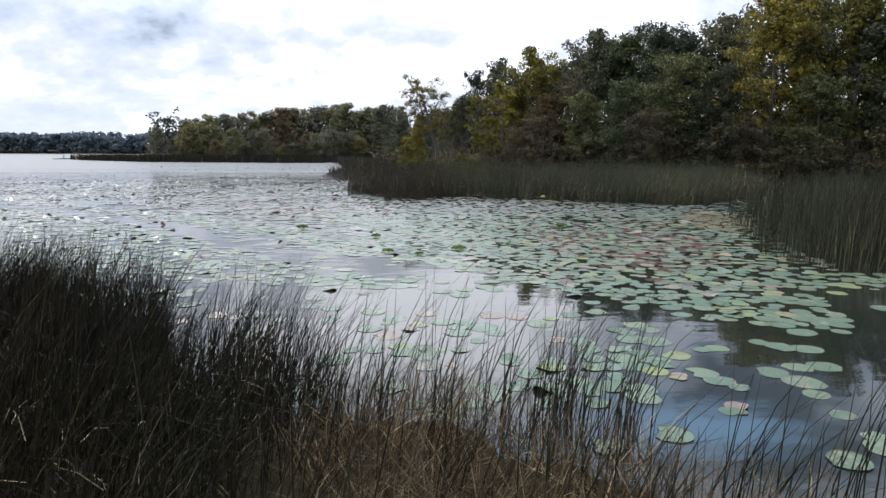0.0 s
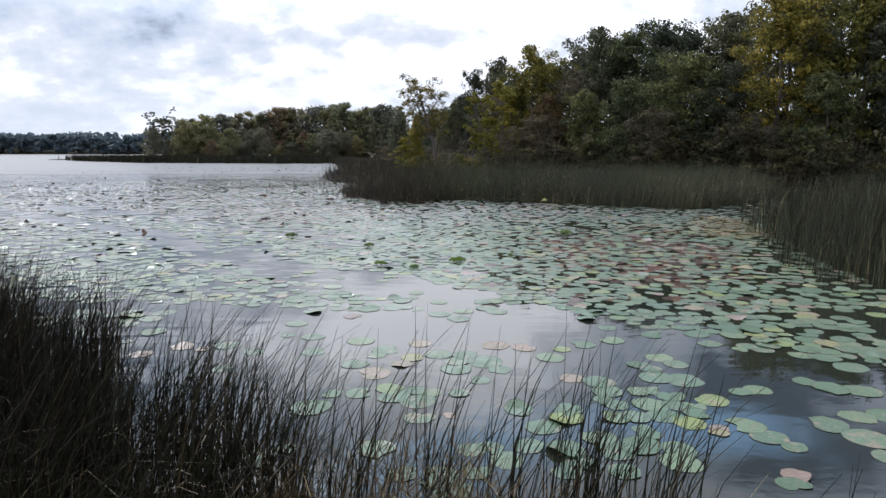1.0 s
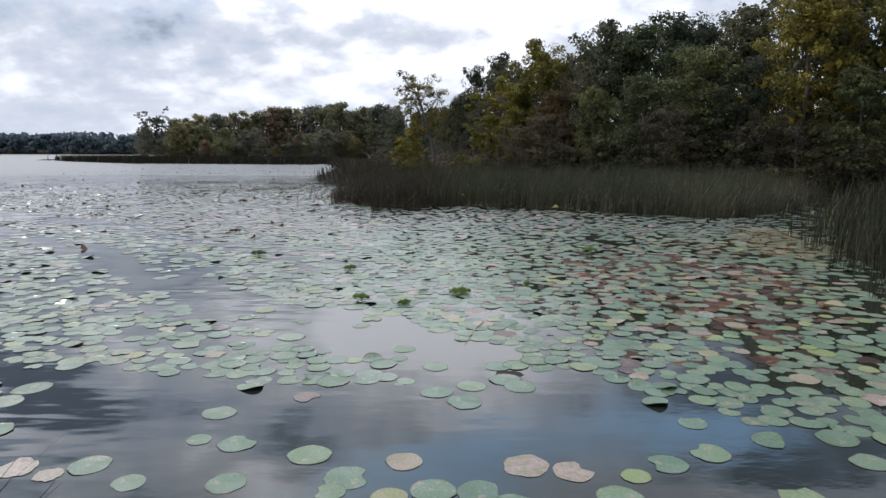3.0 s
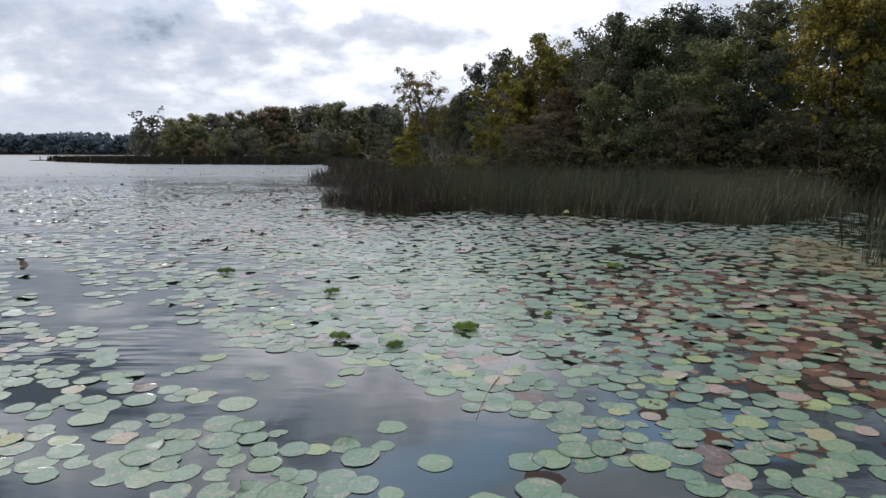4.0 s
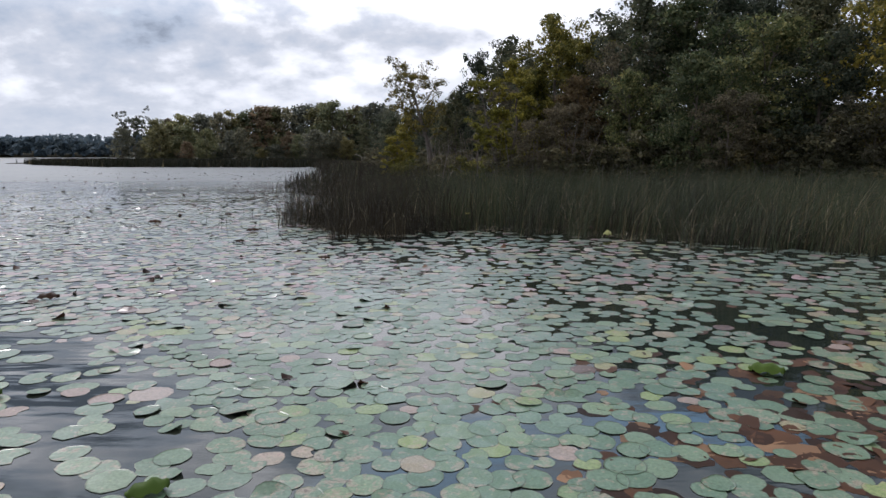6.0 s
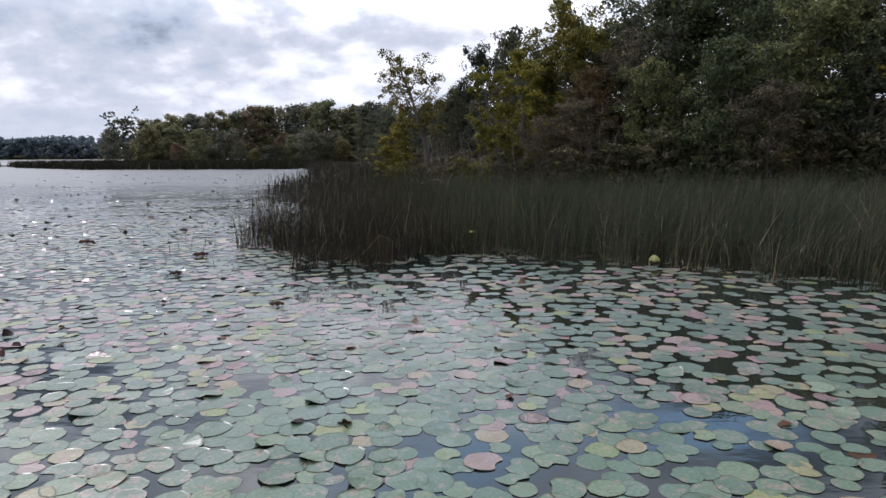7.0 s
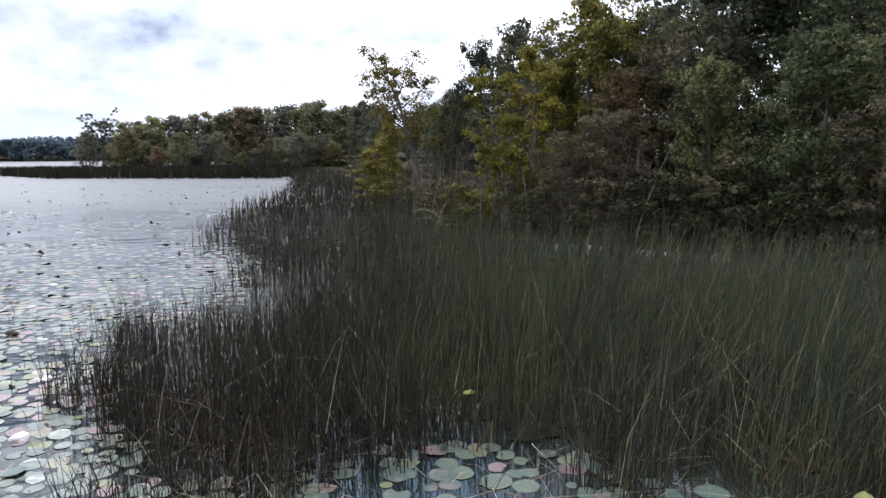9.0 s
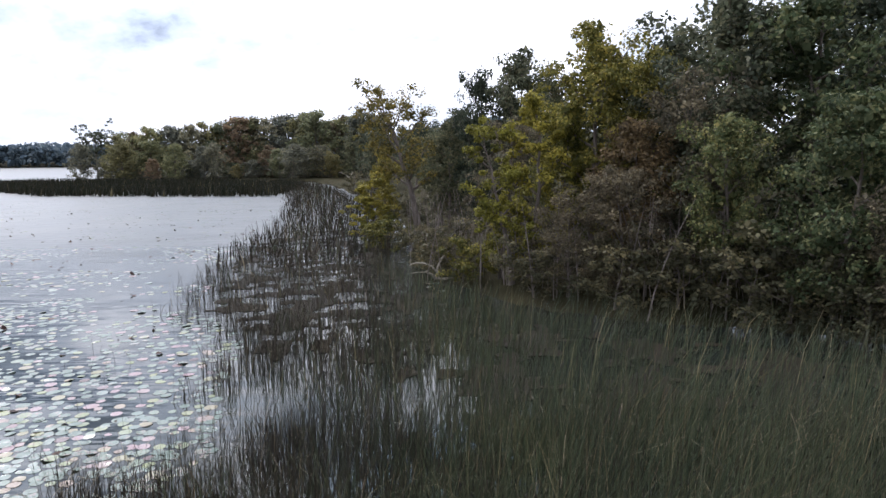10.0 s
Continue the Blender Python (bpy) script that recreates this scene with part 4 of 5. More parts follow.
    # dead grass thatch on the bank
    xy, d = scatter(rng, [(-1.3, 12.2), (0.4, 12.3), (1.7, 11.4), (2.8, 10.2), (3.0, 8), (2.8, 5), (-0.6, 4), (-0.9, 9)], 230, 0.8, 49)
    v, f = stalks(rng, xy, rng.uniform(-0.05, 0.35, len(xy)), rng.uniform(0.25, 0.75, len(xy)), rng.uniform(0.003, 0.006, len(xy)), 0.9, 0.0, 2.0, 2, bend=1.2)
    tagged(mesh_object("dead_grass", v, f, STRAW, True), "matted tan dead grass on the boggy bank", "dead grass", kind="stuff")
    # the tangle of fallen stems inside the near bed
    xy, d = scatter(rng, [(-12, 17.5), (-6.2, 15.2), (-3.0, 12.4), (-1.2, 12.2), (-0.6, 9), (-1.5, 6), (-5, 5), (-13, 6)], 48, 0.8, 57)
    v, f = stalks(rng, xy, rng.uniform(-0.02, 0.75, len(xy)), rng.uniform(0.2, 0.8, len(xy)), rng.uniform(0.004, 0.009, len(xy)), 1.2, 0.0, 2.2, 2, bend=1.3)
    tagged(mesh_object("fallen_stems", v, f, STALK_BROWN, True), "tangled brown fallen stems under the near bulrushes, shade in their colour", "dead reeds", kind="stuff")
    xy, d = scatter(rng, [(-12, 17.5), (-6.2, 15.2), (-3.0, 12.4), (-1.2, 12.2), (-0.6, 9), (-1.5, 6), (-5, 5), (-13, 6)], 9, 0.8, 59)
    v, f = stalks(rng, xy, rng.uniform(0.4, 1.1, len(xy)), rng.uniform(0.08, 0.3, len(xy)), rng.uniform(0.003, 0.006, len(xy)), 1.0, 0.0, 2.4, 2, bend=1.1)
    tagged(mesh_object("dead_stems", v, f, STRAW_PALE, True), "short broken pale stems caught in the near bulrushes", "dead reeds", kind="stuff")
    # floating straw by the right bed
    xy, d = scatter(rng, MAT, 75, 1.3, 51)
    v, f = stalks(rng, xy, rng.uniform(0.0, 0.12, len(xy)), rng.uniform(0.06, 0.2, len(xy)), rng.uniform(0.004, 0.009, len(xy)), 5.0, 0.0, 2.0, 2, bend=1.0)
    v[:, 2] = np.clip(v[:, 2], 0.015, 0.20)
    tagged(mesh_object("dead_reed_mat", v, f, STRAW_TAN, True), "floating mat of tan dead reed stems", "dead reeds", kind="stuff")


build_dark_floor(ISLAND, -15, 27, 44, 100, 37, lambda x, y: reed_cover(x, y) - 0.9 * np.clip((1.5 - x - 0.06 * (y - 50)) / 3.0, 0, 1) * ((y > 50) & (y < 62.5)), "dark litter sheet added between the bulrushes against the water's bright reflections")
build_dark_floor(NEAR_BED, -16, 1, 10, 22, 38, lambda x, y: 0.35 + np.clip((-x - 0.8) / 3.0, 0, 1) + 0.2 * waves(x, y, 1.5, 6), "dark litter sheet added under the near bulrushes against the water's bright reflections")
build_reeds()

# ---- lotus leaves ----
BED = [(-3.2, 24.0), (-0.6, 21.7), (2.4, 19.4), (4.9, 16.8), (7.5, 15.5), (9.0, 20), (10, 26), (12, 31), (15, 37), (14, 40.0), (9.5, 43.2), (6.5, 45.4), (2.5, 47.2), (0, 46), (-2.5, 46.4), (-5, 49.5),
       (-9, 62), (-15, 62), (-16, 48), (-12, 41), (-8, 33), (-5, 28.5)]
SIDE_CHANNEL = [(-2.6, 28.6), (-5.5, 31.9), (-8.3, 34.0), (-13, 38), (-22, 44)]
CHANNEL = [(3.4, 17.4), (1.2, 19.4), (-0.6, 21.4), (-2.4, 22.9), (-3.9, 24.3), (-7.4, 27.9), (-11, 31.5), (-19, 38), (-34, 48)]


def pad_cover(x, y):
    """The share of the water that the leaves take, from 0 to 1."""
    w1, w2 = waves(x, y, 7.0, 61), waves(x, y, 2.2, 62)
    c = np.zeros(x.shape)
    left = np.clip(0.76 + 0.16 * w1 + 0.24 * w2, 0, 0.95) * (x > -60 - 10 * w1)
    c = np.where((y > 14) & (x < 4), left, c)
    far = (y > 71 + 4 * w1)
    c = np.where(far & (x < 0), np.clip(0.12 + 0.34 * waves(x * 0.35, y, 9.0, 63), 0, 0.6), c)
    c = np.where((y > 76) & (y < 112), np.clip(0.06 + 0.36 * waves(x * 0.3, y, 7.0, 64) + 0.16 * (x > -32), 0, 0.62), c)
    c = np.where(y >= 112, np.clip(0.30 + 0.35 * waves(x * 0.25, y, 9.0, 65), 0, 0.7), c)
    inb = inside(BED, x, y)
    brown = np.exp(-(((x - 6.5) / 4.5) ** 2 + ((y - 27) / 7.0) ** 2))
    c = np.where(inb, np.clip(0.97 - 0.22 * brown + 0.12 * w2 + 0.08 * w1, 0.3, 1.0), c)
    c = c - 0.36 * np.exp(-(((x - 0.2) / 2.6) ** 2 + ((y - 43.4) / 2.6) ** 2)) * inb
    c = c - 0.14 * np.clip((y - 37) / 8, 0, 1) * inb * (x > -3)
    c = c - (0.18 + 0.22 * (y > 38)) * np.clip((x - 2.5) / 5, 0, 1) * inb
    c = np.where((x > 8) & ~inb & (y > 15), np.clip(0.45 + 0.4 * w1, 0, 0.8), c)
    front = (y < 19.2 - 0.12 * np.minimum(x, 0)) & (x > -14.0) & ~inb
    tufts = np.full(x.shape, 0.05)
    for gx, gy, rx, ry in ((3.1, 14.6, 0.75, 1.5), (1.9, 13.3, 0.9, 0.75), (0.7, 16.2, 0.8, 0.45), (1.8, 16.4, 0.5, 0.5), (-0.2, 14.6, 0.6, 0.4), (-3.8, 17.6, 1.2, 0.35), (-1.9, 17.8, 0.9, 0.3), (5.2, 13.4, 0.5, 0.6), (-6.4, 18.9, 1.3, 0.5), (0.3, 12.4, 0.7, 0.4)):
        tufts = tufts + 0.78 * np.exp(-((x - gx) / rx) ** 2 - ((y - gy) / ry) ** 2)
    c = np.where(front, np.clip(tufts + 0.18 * w2, 0, 0.92), c)
    c = np.where((y < 17.9 + 0.25 * w2 - 0.06 * x) & (y > 14.95) & (x > -4.6) & (x < 5.5), 0.0, c)
    c = c - (0.24 - 0.16 * np.clip(x / 4, 0, 1)) * ((y > 44.2) & (x > -3) & (x < 7))
    c = c - (0.12 - 0.25 * w2) * ((x < -2.5) & (y > 25) & (y < 33))
    ch = distance(CHANNEL, x, y, closed=False)
    c = np.where(ch < 1.12 + 0.45 * w2 - 0.38 * (x < -2.0), 0.07, c)
    side = distance(SIDE_CHANNEL, x, y, closed=False)
    c = np.where(side < 0.75 + 0.5 * w2, np.minimum(c, 0.22), c)
    c = np.where(x < -0.30 * y - 8, c * np.clip(1 + (x + 0.30 * y + 8) / 16, 0, 1), c)
    return c


def pad_arrays(rng, xy, radius, n, tilt, lift, rimmed=False, curled=0.09):
    """Many leaves as arrays; rimmed ones carry a narrow turned-up rim."""
    m = len(xy)
    ang = np.arange(n) * 2 * np.pi / n + rng.uniform(0, 6.28, m)[:, None]
    wob = 1 + 0.05 * np.sin(2 * ang + rng.uniform(0, 6.28, m)[:, None]) + rng.normal(0, 0.036, (m, n))
    bite = np.clip(np.cos(ang - rng.uniform(0, 6.28, m)[:, None]) * 6 - 4.9, 0, 1) * rng.choice([0.0, 0.0, 0.0, 0.12, 0.3, 0.55], m)[:, None]
    r = radius[:, None] * wob * (1 - bite)
    ta = rng.uniform(0, 6.28, m)
    g = np.tan(tilt)[:, None]
    curl = (rng.random(m) < curled)[:, None] * np.maximum(np.cos(ang - rng.uniform(0, 6.28, m)[:, None]), 0) ** 3 * radius[:, None] * rng.uniform(0.05, 0.35 if curled < 0.5 else 1.2, m)[:, None]
    rings = (0.90, 1.0) if rimmed else (1.0,)
    per = 1 + n * len(rings)
    v = np.empty((m, per, 3))
    v[:, 0, 0], v[:, 0, 1], v[:, 0, 2] = xy[:, 0], xy[:, 1], lift - 0.0006 + g[:, 0] * radius
    for i, q in enumerate(rings):
        lx, ly = q * r * np.cos(ang), q * r * np.sin(ang)
        up = curl * q * q + 0.0012 * np.sin(3 * ang)
        if rimmed and i == 1:
            up = up + radius[:, None] * np.clip(rng.normal(0.004, 0.020, (m, 1)), -0.006, 0.08)
        at = slice(1 + i * n, 1 + (i + 1) * n)
        v[:, at, 0], v[:, at, 1] = xy[:, 0, None] + lx, xy[:, 1, None] + ly
        v[:, at, 2] = g * (lx * np.cos(ta)[:, None] + ly * np.sin(ta)[:, None]) + g * radius[:, None] + lift[:, None] + up
    k = np.arange(n)
    kk = (k + 1) % n
    tri = [np.stack([np.zeros(n, int), 1 + k, 1 + kk], -1)]
    if rimmed:
        tri += [np.stack([1 + k, 1 + n + k, 1 + n + kk], -1), np.stack([1 + k, 1 + n + kk, 1 + kk], -1)]
    tri = np.concatenate(tri)
    f = ((np.arange(m) * per)[:, None, None] + tri[None]).reshape(-1, 3)
    rad = np.tile(np.concatenate([[0.0]] + [np.full(n, q) for q in rings]), m)
    return v.reshape(-1, 3), f, rad


def single_pad(seed):
    """One leaf of radius 1 with rings, a dished middle, a wavy rim and a thickness."""
    rng = np.random.default_rng(seed)
    n, rings = 22, (0.16, 0.6, 1.0)
    ang = np.arange(n) * 2 * np.pi / n
    ph = rng.uniform(0, 6.28, 3)
    bite = np.clip(np.cos(ang - ph[1]) * 6 - 4.9, 0, 1) * rng.choice([0.0, 0.0, 0.15, 0.4])
    wob = (1 - bite) * (1 + 0.035 * np.sin(2 * ang + ph[0]) + 0.02 * np.sin(5 * ang + ph[1]) + rng.normal(0, 0.014, n))
    curl = np.maximum(np.cos(ang - ph[2]), 0) ** 4 * rng.choice([0.0, 0.0, 0.0, 0.05, 0.14])
    v, rad = [(0, 0, -0.004)], [0.0]
    for q in rings:
        for j in range(n):
            v.append((q * wob[j] * math.cos(ang[j]), q * wob[j] * math.sin(ang[j]), q * q * (0.004 + 0.005 * math.sin(3 * ang[j] + ph[1]) + curl[j])))
            rad.append(q)
    for j in range(n):
        x, y, z = v[1 + 2 * n + j]
        v.append((x * 0.985, y * 0.985, z - 0.012))
        rad.append(1.0)
    f = [(0, 1 + j, 1 + (j + 1) % n) for j in range(n)]
    for k in range(3):
        a, b = 1 + k * n, 1 + (k + 1) * n
        for j in range(n):
            jj = (j + 1) % n
            f += [(a + j, b + j, b + jj), (a + j, b + jj, a + jj)]
    return np.array(v, float), np.array(f), rad


def nearest(x, y):
    """The distance from each spot to its nearest neighbour."""
    out = np.empty(len(x), np.float32)
    order = np.argsort(y)
    xs, ys = x[order].astype(np.float32), y[order].astype(np.float32)
    for i in range(0, len(x), 400):
        a, b = np.searchsorted(ys, (ys[i] - 0.7, ys[min(i + 400, len(x)) - 1] + 0.7))
        d = (xs[i:i + 400, None] - xs[None, a:b]) ** 2 + (ys[i:i + 400, None] - ys[None, a:b]) ** 2
        d[d == 0] = 9.0
        out[order[i:i + 400]] = np.sqrt(d.min(1))
    return out


FRONT_LEAVES = [(-2.60, 16.54, 0.17), (-2.86, 15.72, 0.17), (-3.16, 16.91, 0.21), (-2.25, 17.50, 0.14), (-2.27, 18.26, 0.21), (-1.79, 17.40, 0.21), (-0.94, 17.12, 0.23), (-0.89, 15.93, 0.22), (-1.64, 16.53, 0.20),
                (-0.47, 16.63, 0.24), (-0.61, 16.35, 0.16), (0.07, 16.96, 0.20), (0.38, 16.37, 0.22), (-0.03, 16.23, 0.19), (0.82, 16.34, 0.22), (0.64, 15.68, 0.24), (0.68, 16.04, 0.19), (1.10, 16.01, 0.28),
                (1.29, 15.64, 0.18), (0.96, 15.20, 0.16), (2.14, 16.21, 0.23), (2.81, 16.88, 0.21), (2.41, 16.63, 0.15), (3.36, 17.13, 0.22), (3.43, 15.84, 0.18), (3.56, 15.64, 0.17), (4.00, 15.86, 0.19),
                (4.96, 17.48, 0.23), (4.95, 16.91, 0.20), (5.32, 16.59, 0.13), (2.65, 15.10, 0.23), (3.51, 15.28, 0.25), (3.87, 15.16, 0.28)]
FRONT_WITHERED = [(-0.57, 15.51, 0.26), (-0.18, 15.92, 0.17), (2.28, 15.26, 0.18), (1.34, 16.86, 0.24), (1.80, 16.73, 0.21), (-3.86, 16.84, 0.19), (-3.46, 16.70, 0.14), (-4.37, 16.44, 0.18)]


def build_pads():
    rng = np.random.default_rng(71)
    blocked = lambda x, y: inside(ISLAND, x, y) & (distance(ISLAND, x, y) > 0.7) | inside(RIGHT_BED, x, y) & (distance(RIGHT_BED, x, y) > 0.8) | ~inside(LAKE, x, y)
    sets = []
    for x0, x1, y0, y1, step in ((-36, 22, 11, 58, 0.335), (-48, 2, 58, 92, 0.46), (-75, 2, 92, 168, 0.66)):
        gx, gy = np.meshgrid(np.arange(x0, x1, step), np.arange(y0, y1, step * 0.87))
        gx = gx + (np.arange(gx.shape[0]) % 2)[:, None] * step / 2
        x, y = gx.ravel(), gy.ravel()
        x, y = x + rng.uniform(-0.27, 0.27, x.size) * step, y + rng.uniform(-0.27, 0.27, x.size) * step
        keep = (rng.random(x.size) < pad_cover(x, y)) & ~blocked(x, y)
        x, y = x[keep], y[keep]
        r = np.clip(rng.normal(0.56, 0.115, x.size), 0.20, 0.80) * step
        r *= {0.335: 1.0, 0.46: 0.78, 0.66: 0.48}[step]
        r = np.where((x < -1.5) & (y > 38), r * 0.82, np.where(y < 19, r * 1.15, r))
        r = np.where((np.abs(x + 0.5) < 3.2) & (y > 23) & (y < 36), r * 1.10, r)
        r = np.minimum(r, 0.68 * nearest(x, y) + 0.02)
        sets.append((x, y, r))
    x, y, r = sets[0]
    # the leaves that the way passes nearest, each on its own
    closeness = np.abs(x - 0.9 - 0.02 * (y - 25)) + np.maximum(0, np.abs(y - 28.5) - 13.5) * 2
    order = np.argsort(closeness)
    single = order[:258]
    rest = np.setdiff1d(np.arange(len(x)), single)
    shapes = []
    for s in range(14):
        v, f, rad = single_pad(200 + s)
        ob = mesh_object("lotus_leaf", v, f, PAD_OWN, False, {"rad": rad})
        shapes.append(ob.data)
        bpy.data.objects.remove(ob)
    withered = []
    for s in range(4):
        v, f, rad = single_pad(300 + s)
        v[:, :2] *= (1 + (0.06 * np.sin(5 * np.arctan2(v[:, 1], v[:, 0]) + 2 * s) + 0.04 * np.sin(11 * np.arctan2(v[:, 1], v[:, 0]) - s)) * np.array(rad) ** 2)[:, None]
        ob = mesh_object("lotus_leaf", v, f, PAD_WITHERED, False, {"rad": rad})
        withered.append(ob.data)
        bpy.data.objects.remove(ob)
    for i, k in enumerate(single):
        ob = new("lotus_leaf", shapes[i % 14])
        tilt = 2.5 if rng.random() < 0.04 else 0.2
        ob.matrix_basis = pose(x[k], y[k], 0.003 + rng.uniform(0, 0.004), rng.normal(0, tilt), rng.normal(0, tilt), rng.uniform(0, 360)) @ Matrix.Scale(r[k], 4)
        tagged(ob, "round grey-green lotus leaf floating on the water", "lotus leaf", "floating lotus leaves")
    for label, rows in (("round grey-green lotus leaf floating on the water", FRONT_LEAVES), ("withering pinkish tan lotus leaf floating on the water", FRONT_WITHERED)):
        for i, (px, py, pr) in enumerate(rows):
            ob = new("lotus_leaf", shapes[i % 14] if rows is FRONT_LEAVES else withered[i % 4])
            ob.matrix_basis = pose(px, py, 0.003 + 0.0005 * (i % 8), 0, 0, 137.5 * i) @ Matrix.Scale(pr, 4)
            tagged(ob, label, "lotus leaf", "floating lotus leaves")
    # decayed brown leaves that lie between the others
    for count, cx, cy, sx, sy, mat, name, low, label in (
            (1500, 6.6, 26.7, 2.0, 2.7, DECAY, "decayed_leaves", 0.95, "decayed brown lotus leaves sunk flush with the water"),
            (300, 4.5, 40.0, 3.6, 2.6, PAD, "sunken_leaves", 0.93, "pinkish tan withering lotus leaves half sunk in the water"),
            (320, -4.5, 39.5, 3.4, 3.6, PAD, "sunken_leaves", 0.93, "pinkish tan withering lotus leaves half sunk in the water")):
        gx, gy = rng.normal(cx, sx, count), rng.normal(cy, sy, count)
        keep = ~blocked(gx, gy) & (gx < 0.42 * gy - 1)
        gx, gy = gx[keep], gy[keep]
        v, f, rad = pad_arrays(rng, np.stack([gx, gy], 1), rng.uniform(0.08, 0.22, len(gx)), 11, np.full(len(gx), 0.0), rng.uniform(0.0012, 0.0024, len(gx)))
        ragged = rng.normal(1.0, 0.12, (len(gx), 12))
        ragged[:, 0] = 1
        centre = np.repeat(np.stack([gx, gy], 1), 12, 0)
        v[:, :2] = centre + (v[:, :2] - centre) * ragged.reshape(-1, 1)
        tagged(mesh_object(name, v, f, mat, True, {"rad": np.minimum(rad, 0.9), "tone": np.repeat(rng.uniform(low, 0.99, len(gx)), 12)}), label, "decayed leaves", kind="stuff")
    for which, (px, py, pr) in enumerate(((x[rest], y[rest], r[rest]), sets[1], sets[2])):
        m = len(px)
        rough = np.where((px < -3) & (py > 35), 0.07, 0.03)
        tilt = np.where(rng.random(m) < rough, np.clip(np.abs(rng.normal(0, 0.06, m)), 0, 0.11), np.abs(rng.normal(0, 0.005, m)))
        if which:
            tilt = np.minimum(tilt, 0.07)
        v, f, rad = pad_arrays(rng, np.stack([px, py], 1), pr, (14, 9, 7)[which], tilt, 0.002 + rng.uniform(0, 0.004, m), which == 0)
        rusty = 0.05 + 0.16 * np.exp(-(((px - 7.5) / 4.0) ** 2 + ((py - 27) / 6.5) ** 2)) + (0.09 + 0.10 * (px < -1.5)) * np.clip((py - 32) / 6, 0, 1) * (px < 9)
        tone = np.where(rng.random(m) < 1.25 * rusty, rng.uniform(0.88, 1.0, m), rng.uniform(0.0, 0.89, m))
        tagged(mesh_object("lotus_leaves", v, f, PAD, which > 0, {"rad": rad, "tone": np.repeat(tone, len(rad) // m)}), "thousands of round grey-green lotus leaves covering the water", "lotus leaves", kind="stuff")


def build_curled():
    """Small withered leaves that stand curled out of the open water."""
    rng = np.random.default_rng(83)
    n = 1900
    x, y = rng.uniform(-46, -4, n), rng.uniform(30, 122, n)
    keep = inside(LAKE, x, y) & ~inside(ISLAND, x, y) & (waves(x * 0.5, y, 9.0, 66) + rng.normal(0, 0.4, n) > 0.15) & (x < -0.12 * y)
    x, y = x[keep], y[keep]
    m = len(x)
    v, f, rad = pad_arrays(rng, np.stack([x, y], 1), rng.uniform(0.05, 0.15, m), 9, rng.uniform(0.05, 0.3, m), np.full(m, -0.012), False, 0.6)
    tagged(mesh_object("withered_leaves", v, f, CRUMPLED, True, {"rad": rad}), "small withered brown lotus leaves curled above the water", "withered leaves", kind="stuff")
    # a few among the closed leaves
    x, y = rng.uniform(-5, 8, 60), rng.uniform(24, 45, 60)
    keep = (pad_cover(x, y) > 0.3) & (rng.random(60) < 0.25 + 0.6 * (y > 35))
    x, y = x[keep], y[keep]
    m = len(x)
    v, f, rad = pad_arrays(rng, np.stack([x, y], 1), rng.uniform(0.04, 0.09, m), 12, rng.uniform(0.06, 0.30, m), np.full(m, 0.0), True, 1.0)
    tagged(mesh_object("withered_leaves", v, f, CRUMPLED, False, {"rad": rad}), "curled reddish brown lotus leaves standing among the flat ones", "withered leaves", kind="stuff")
    # lone reeds in the open water beside the island bed
    x, y = rng.uniform(-11, -4.5, 170), rng.uniform(45, 66, 170)
    keep = ~inside(ISLAND, x, y) & (waves(x, y, 3.0, 91) > 0.1)
    x, y = x[keep], y[keep]
    m = len(x)
    v, f = stalks(rng, np.stack([x, y], 1), np.full(m, -0.05), rng.uniform(0.25, 0.9, m), np.full(m, 0.008), 0.35, 0.0, 2.0, 2)
    tagged(mesh_object("lone_reeds", v, f, STALK_BROWN, True), "scattered short dark reed stems in open water", "reeds", kind="stuff")


build_pads()
build_curled()


# ---- single things on the water and the bank ----
def folded_leaf(x, y, size, height, turn, mat, label):
    """A leaf that stands out of the water on its stalk, folded like a shell."""
    root = new("raised_lotus_leaf")
    n, m = 12, 7
    v, f = [], []
    for i in range(n + 1):
        a = math.pi * (i / n)
        for j in range(m):
            q = j / (m - 1)
            b = (q - 0.5) * 2
            v.append((size * (math.cos(a)) * (1 - 0.12 * b * b), size * 0.55 * b * math.sin(a) ** 0.6, height + size * (0.42 * math.sin(a) * (1 - b * b) ** 0.8 - 0.09 * math.cos(7 * a + 2.5 * b))))
    for i in range(n):
        for j in range(m - 1):
            f.append((i * m + j, (i + 1) * m + j, (i + 1) * m + j + 1, i * m + j + 1))
    blade = mesh_object("blade", v, f, mat, True)
    blade.parent = root
    sv, sf = tube([(0, 0, -0.2), (0.01, 0, height * 0.5), (0, 0.01, height + size * 0.3)], [0.008, 0.007, 0.006], 6)
    stalk = mesh_object("stalk", sv, sf, FRESH, True)
    stalk.parent = root
    root.matrix_basis = pose(x, y, 0, 0, 0, turn)
    return tagged(root, label, "lotus leaf", "raised lotus leaves")


for x, y, s, h, turn in [(0.96, 25.0, 0.25, 0.05, 10), (-1.2, 24.4, 0.20, 0.06, -15), (-0.25, 24.0, 0.16, 0.04, 30), (-5.0, 30.4, 0.24, 0.06, 5), (-1.9, 28.0, 0.20, 0.05, 40),
                         (5.3, 31.1, 0.24, 0.06, -20), (2.6, 26.0, 0.14, 0.04, 60)]:
    folded_leaf(x, y, s, h, turn, FRESH, "fresh green lotus leaf folded above the water")
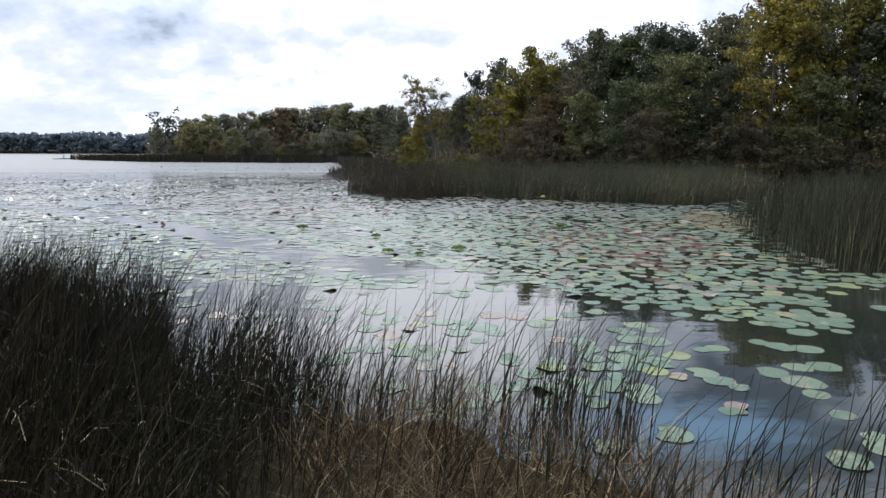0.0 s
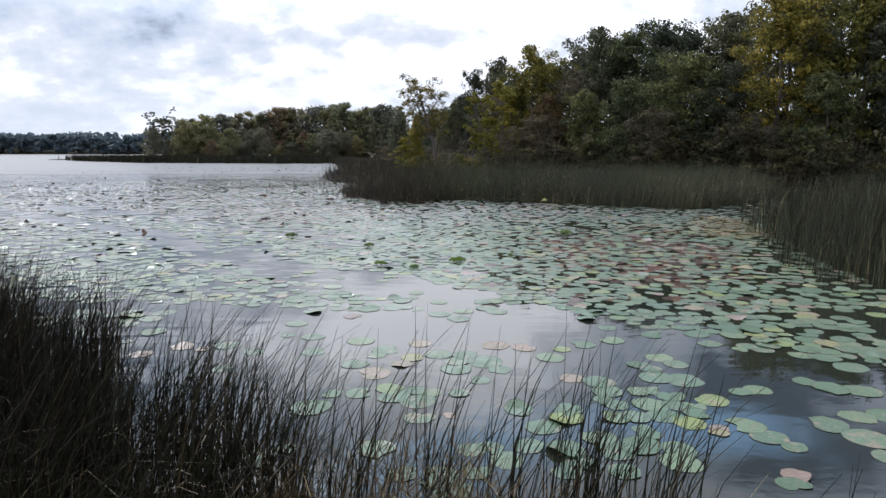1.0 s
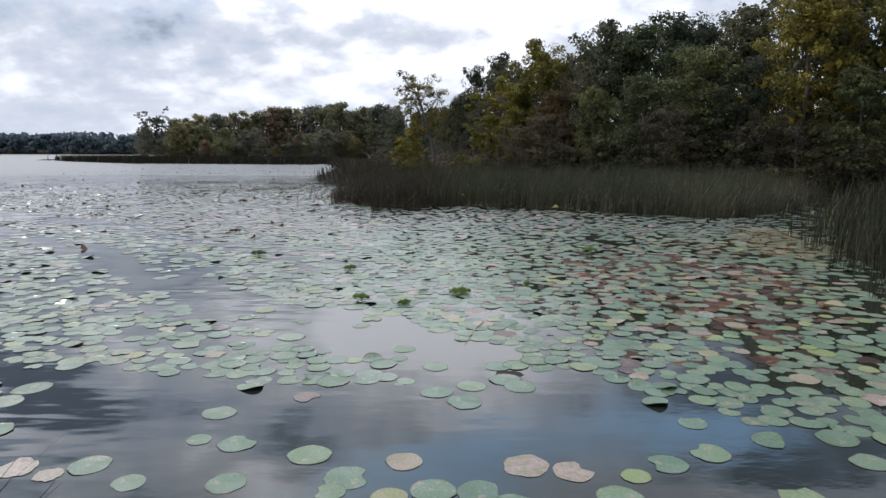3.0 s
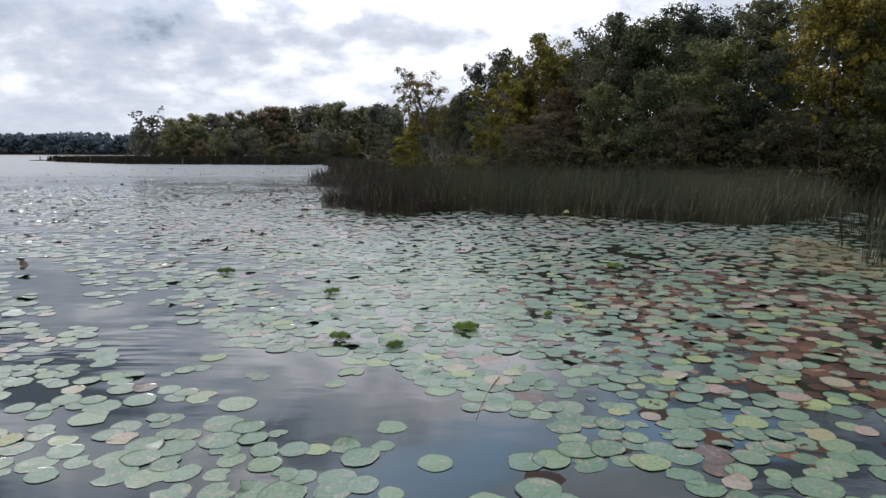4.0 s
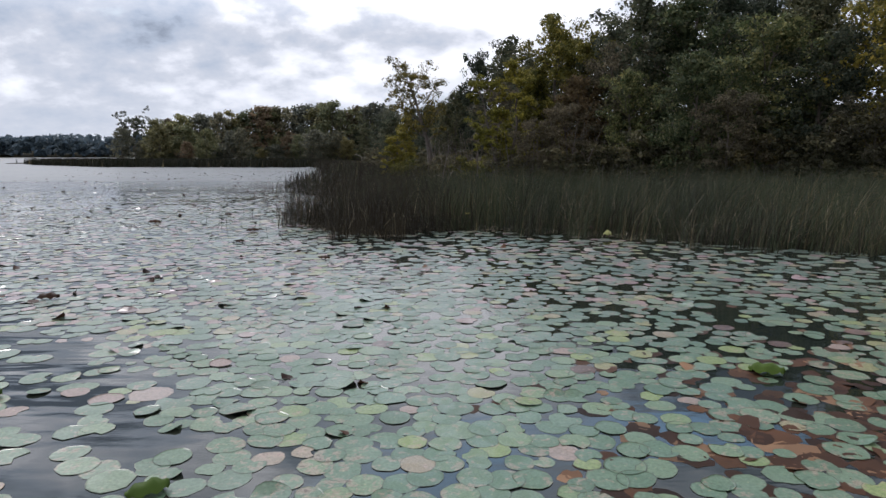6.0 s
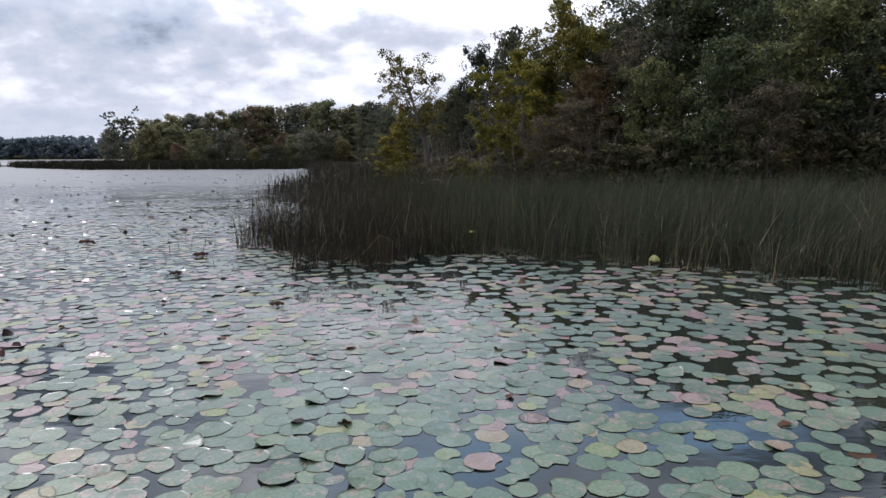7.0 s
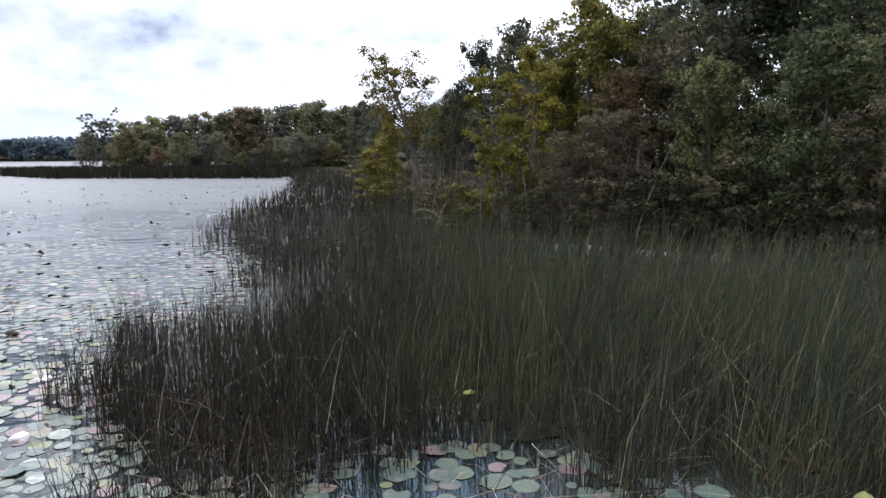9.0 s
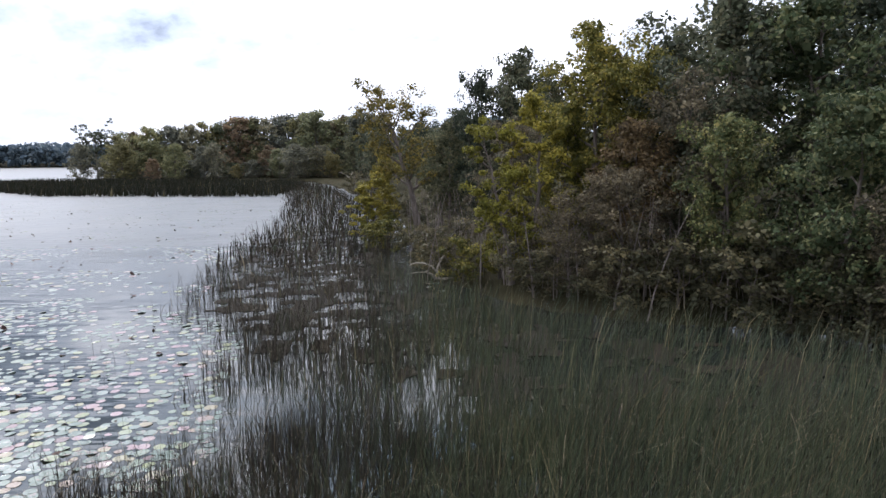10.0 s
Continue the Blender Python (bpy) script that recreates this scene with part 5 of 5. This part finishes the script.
for x, y, s, h, turn in [(-7.4, 36.0, 0.22, 0.05, 15), (-2.44, 40.98, 0.16, 0.05, 0), (-6.3, 47.6, 0.24, 0.05, 25), (-11.3, 50.6, 0.26, 0.06, 10), (-5.9, 44.6, 0.18, 0.04, 50), (-9.2, 54.0, 0.22, 0.05, -30), (6.4, 46.2, 0.15, 0.28, 80)]:
    folded_leaf(x, y, s, h, turn, DECAY, "withered brown lotus leaf crumpled above the water")
folded_leaf(2.0, 48.1, 0.11, 0.62, 20, PALE, "small pale lotus leaf caught high among the bulrushes")
folded_leaf(6.8, 45.3, 0.27, 0.16, 70, PALE, "pale yellow-green lotus leaf standing by the reeds")


def driftwood(x, y, scale, seed):
    rng = np.random.default_rng(seed)
    pieces = []
    for k in range(6):
        az, up, ln = rng.uniform(-0.6, 3.6), rng.uniform(-0.05, 0.75), rng.uniform(0.8, 2.2) * scale
        q = np.linspace(0, 1, 6)
        pts = np.stack([np.cos(az) * ln * q + 0.2 * np.sin(q * 5 + k) * scale, np.sin(az) * ln * q * 0.5, 0.25 + up * ln * np.sin(q * 2.2)], 1)
        pieces.append(tube(pts, scale * 0.07 * (1 - 0.75 * q), 6))
    v, f = join(pieces)
    ob = mesh_object("driftwood", v, f, DRIFT, True)
    z = max(float(land_height(np.array([x]), np.array([y]))[0]), -0.1)
    ob.matrix_basis = pose(x, y, z)
    return tagged(ob, "pale fallen branch with bare crooked limbs on the bank", "driftwood", "fallen branches")


def floating_log(x, y):
    v, f = join([tube([(-3.2, 0, 0.05), (-1, 0.2, 0.12), (1.4, 0, 0.10), (2.6, 0.1, 0.02)], [0.05, 0.16, 0.18, 0.10], 8), tube([(1.2, 0, 0.1), (1.5, 0, 0.55), (1.9, 0.1, 0.75)], [0.14, 0.18, 0.06], 7)])
    ob = mesh_object("floating_log", v, f, BARK, True)
    ob.matrix_basis = pose(x, y, 0, 0, 0, 8)
    tagged(ob, "dark waterlogged trunk with a stub at the spit's tip", "log")


floating_log(-101.5, 187.2)
driftwood(1.9, 76.0, 1.0, 5)
driftwood(-16.5, 181.5, 1.6, 8)


def floating_stem(x0, y0, x1, y1, bow):
    """A long thin reed stem that lies on the water, slightly bowed."""
    q = np.linspace(0, 1, 7)
    pts = np.stack([x0 + (x1 - x0) * q + bow * np.sin(np.pi * q), y0 + (y1 - y0) * q, 0.016 + 0.006 * np.sin(q * 9)], 1)
    v, f = tube(pts, 0.009 * (1 - 0.6 * q), 6)
    tagged(mesh_object("fallen_reed", v, f, STRAW_PALE, True), "long pale dead reed stem floating between lotus leaves", "fallen reed", "floating reeds")


floating_stem(4.50, 43.15, 4.92, 41.2, 0.05)
floating_stem(1.32, 22.55, 0.90, 21.1, -0.04)
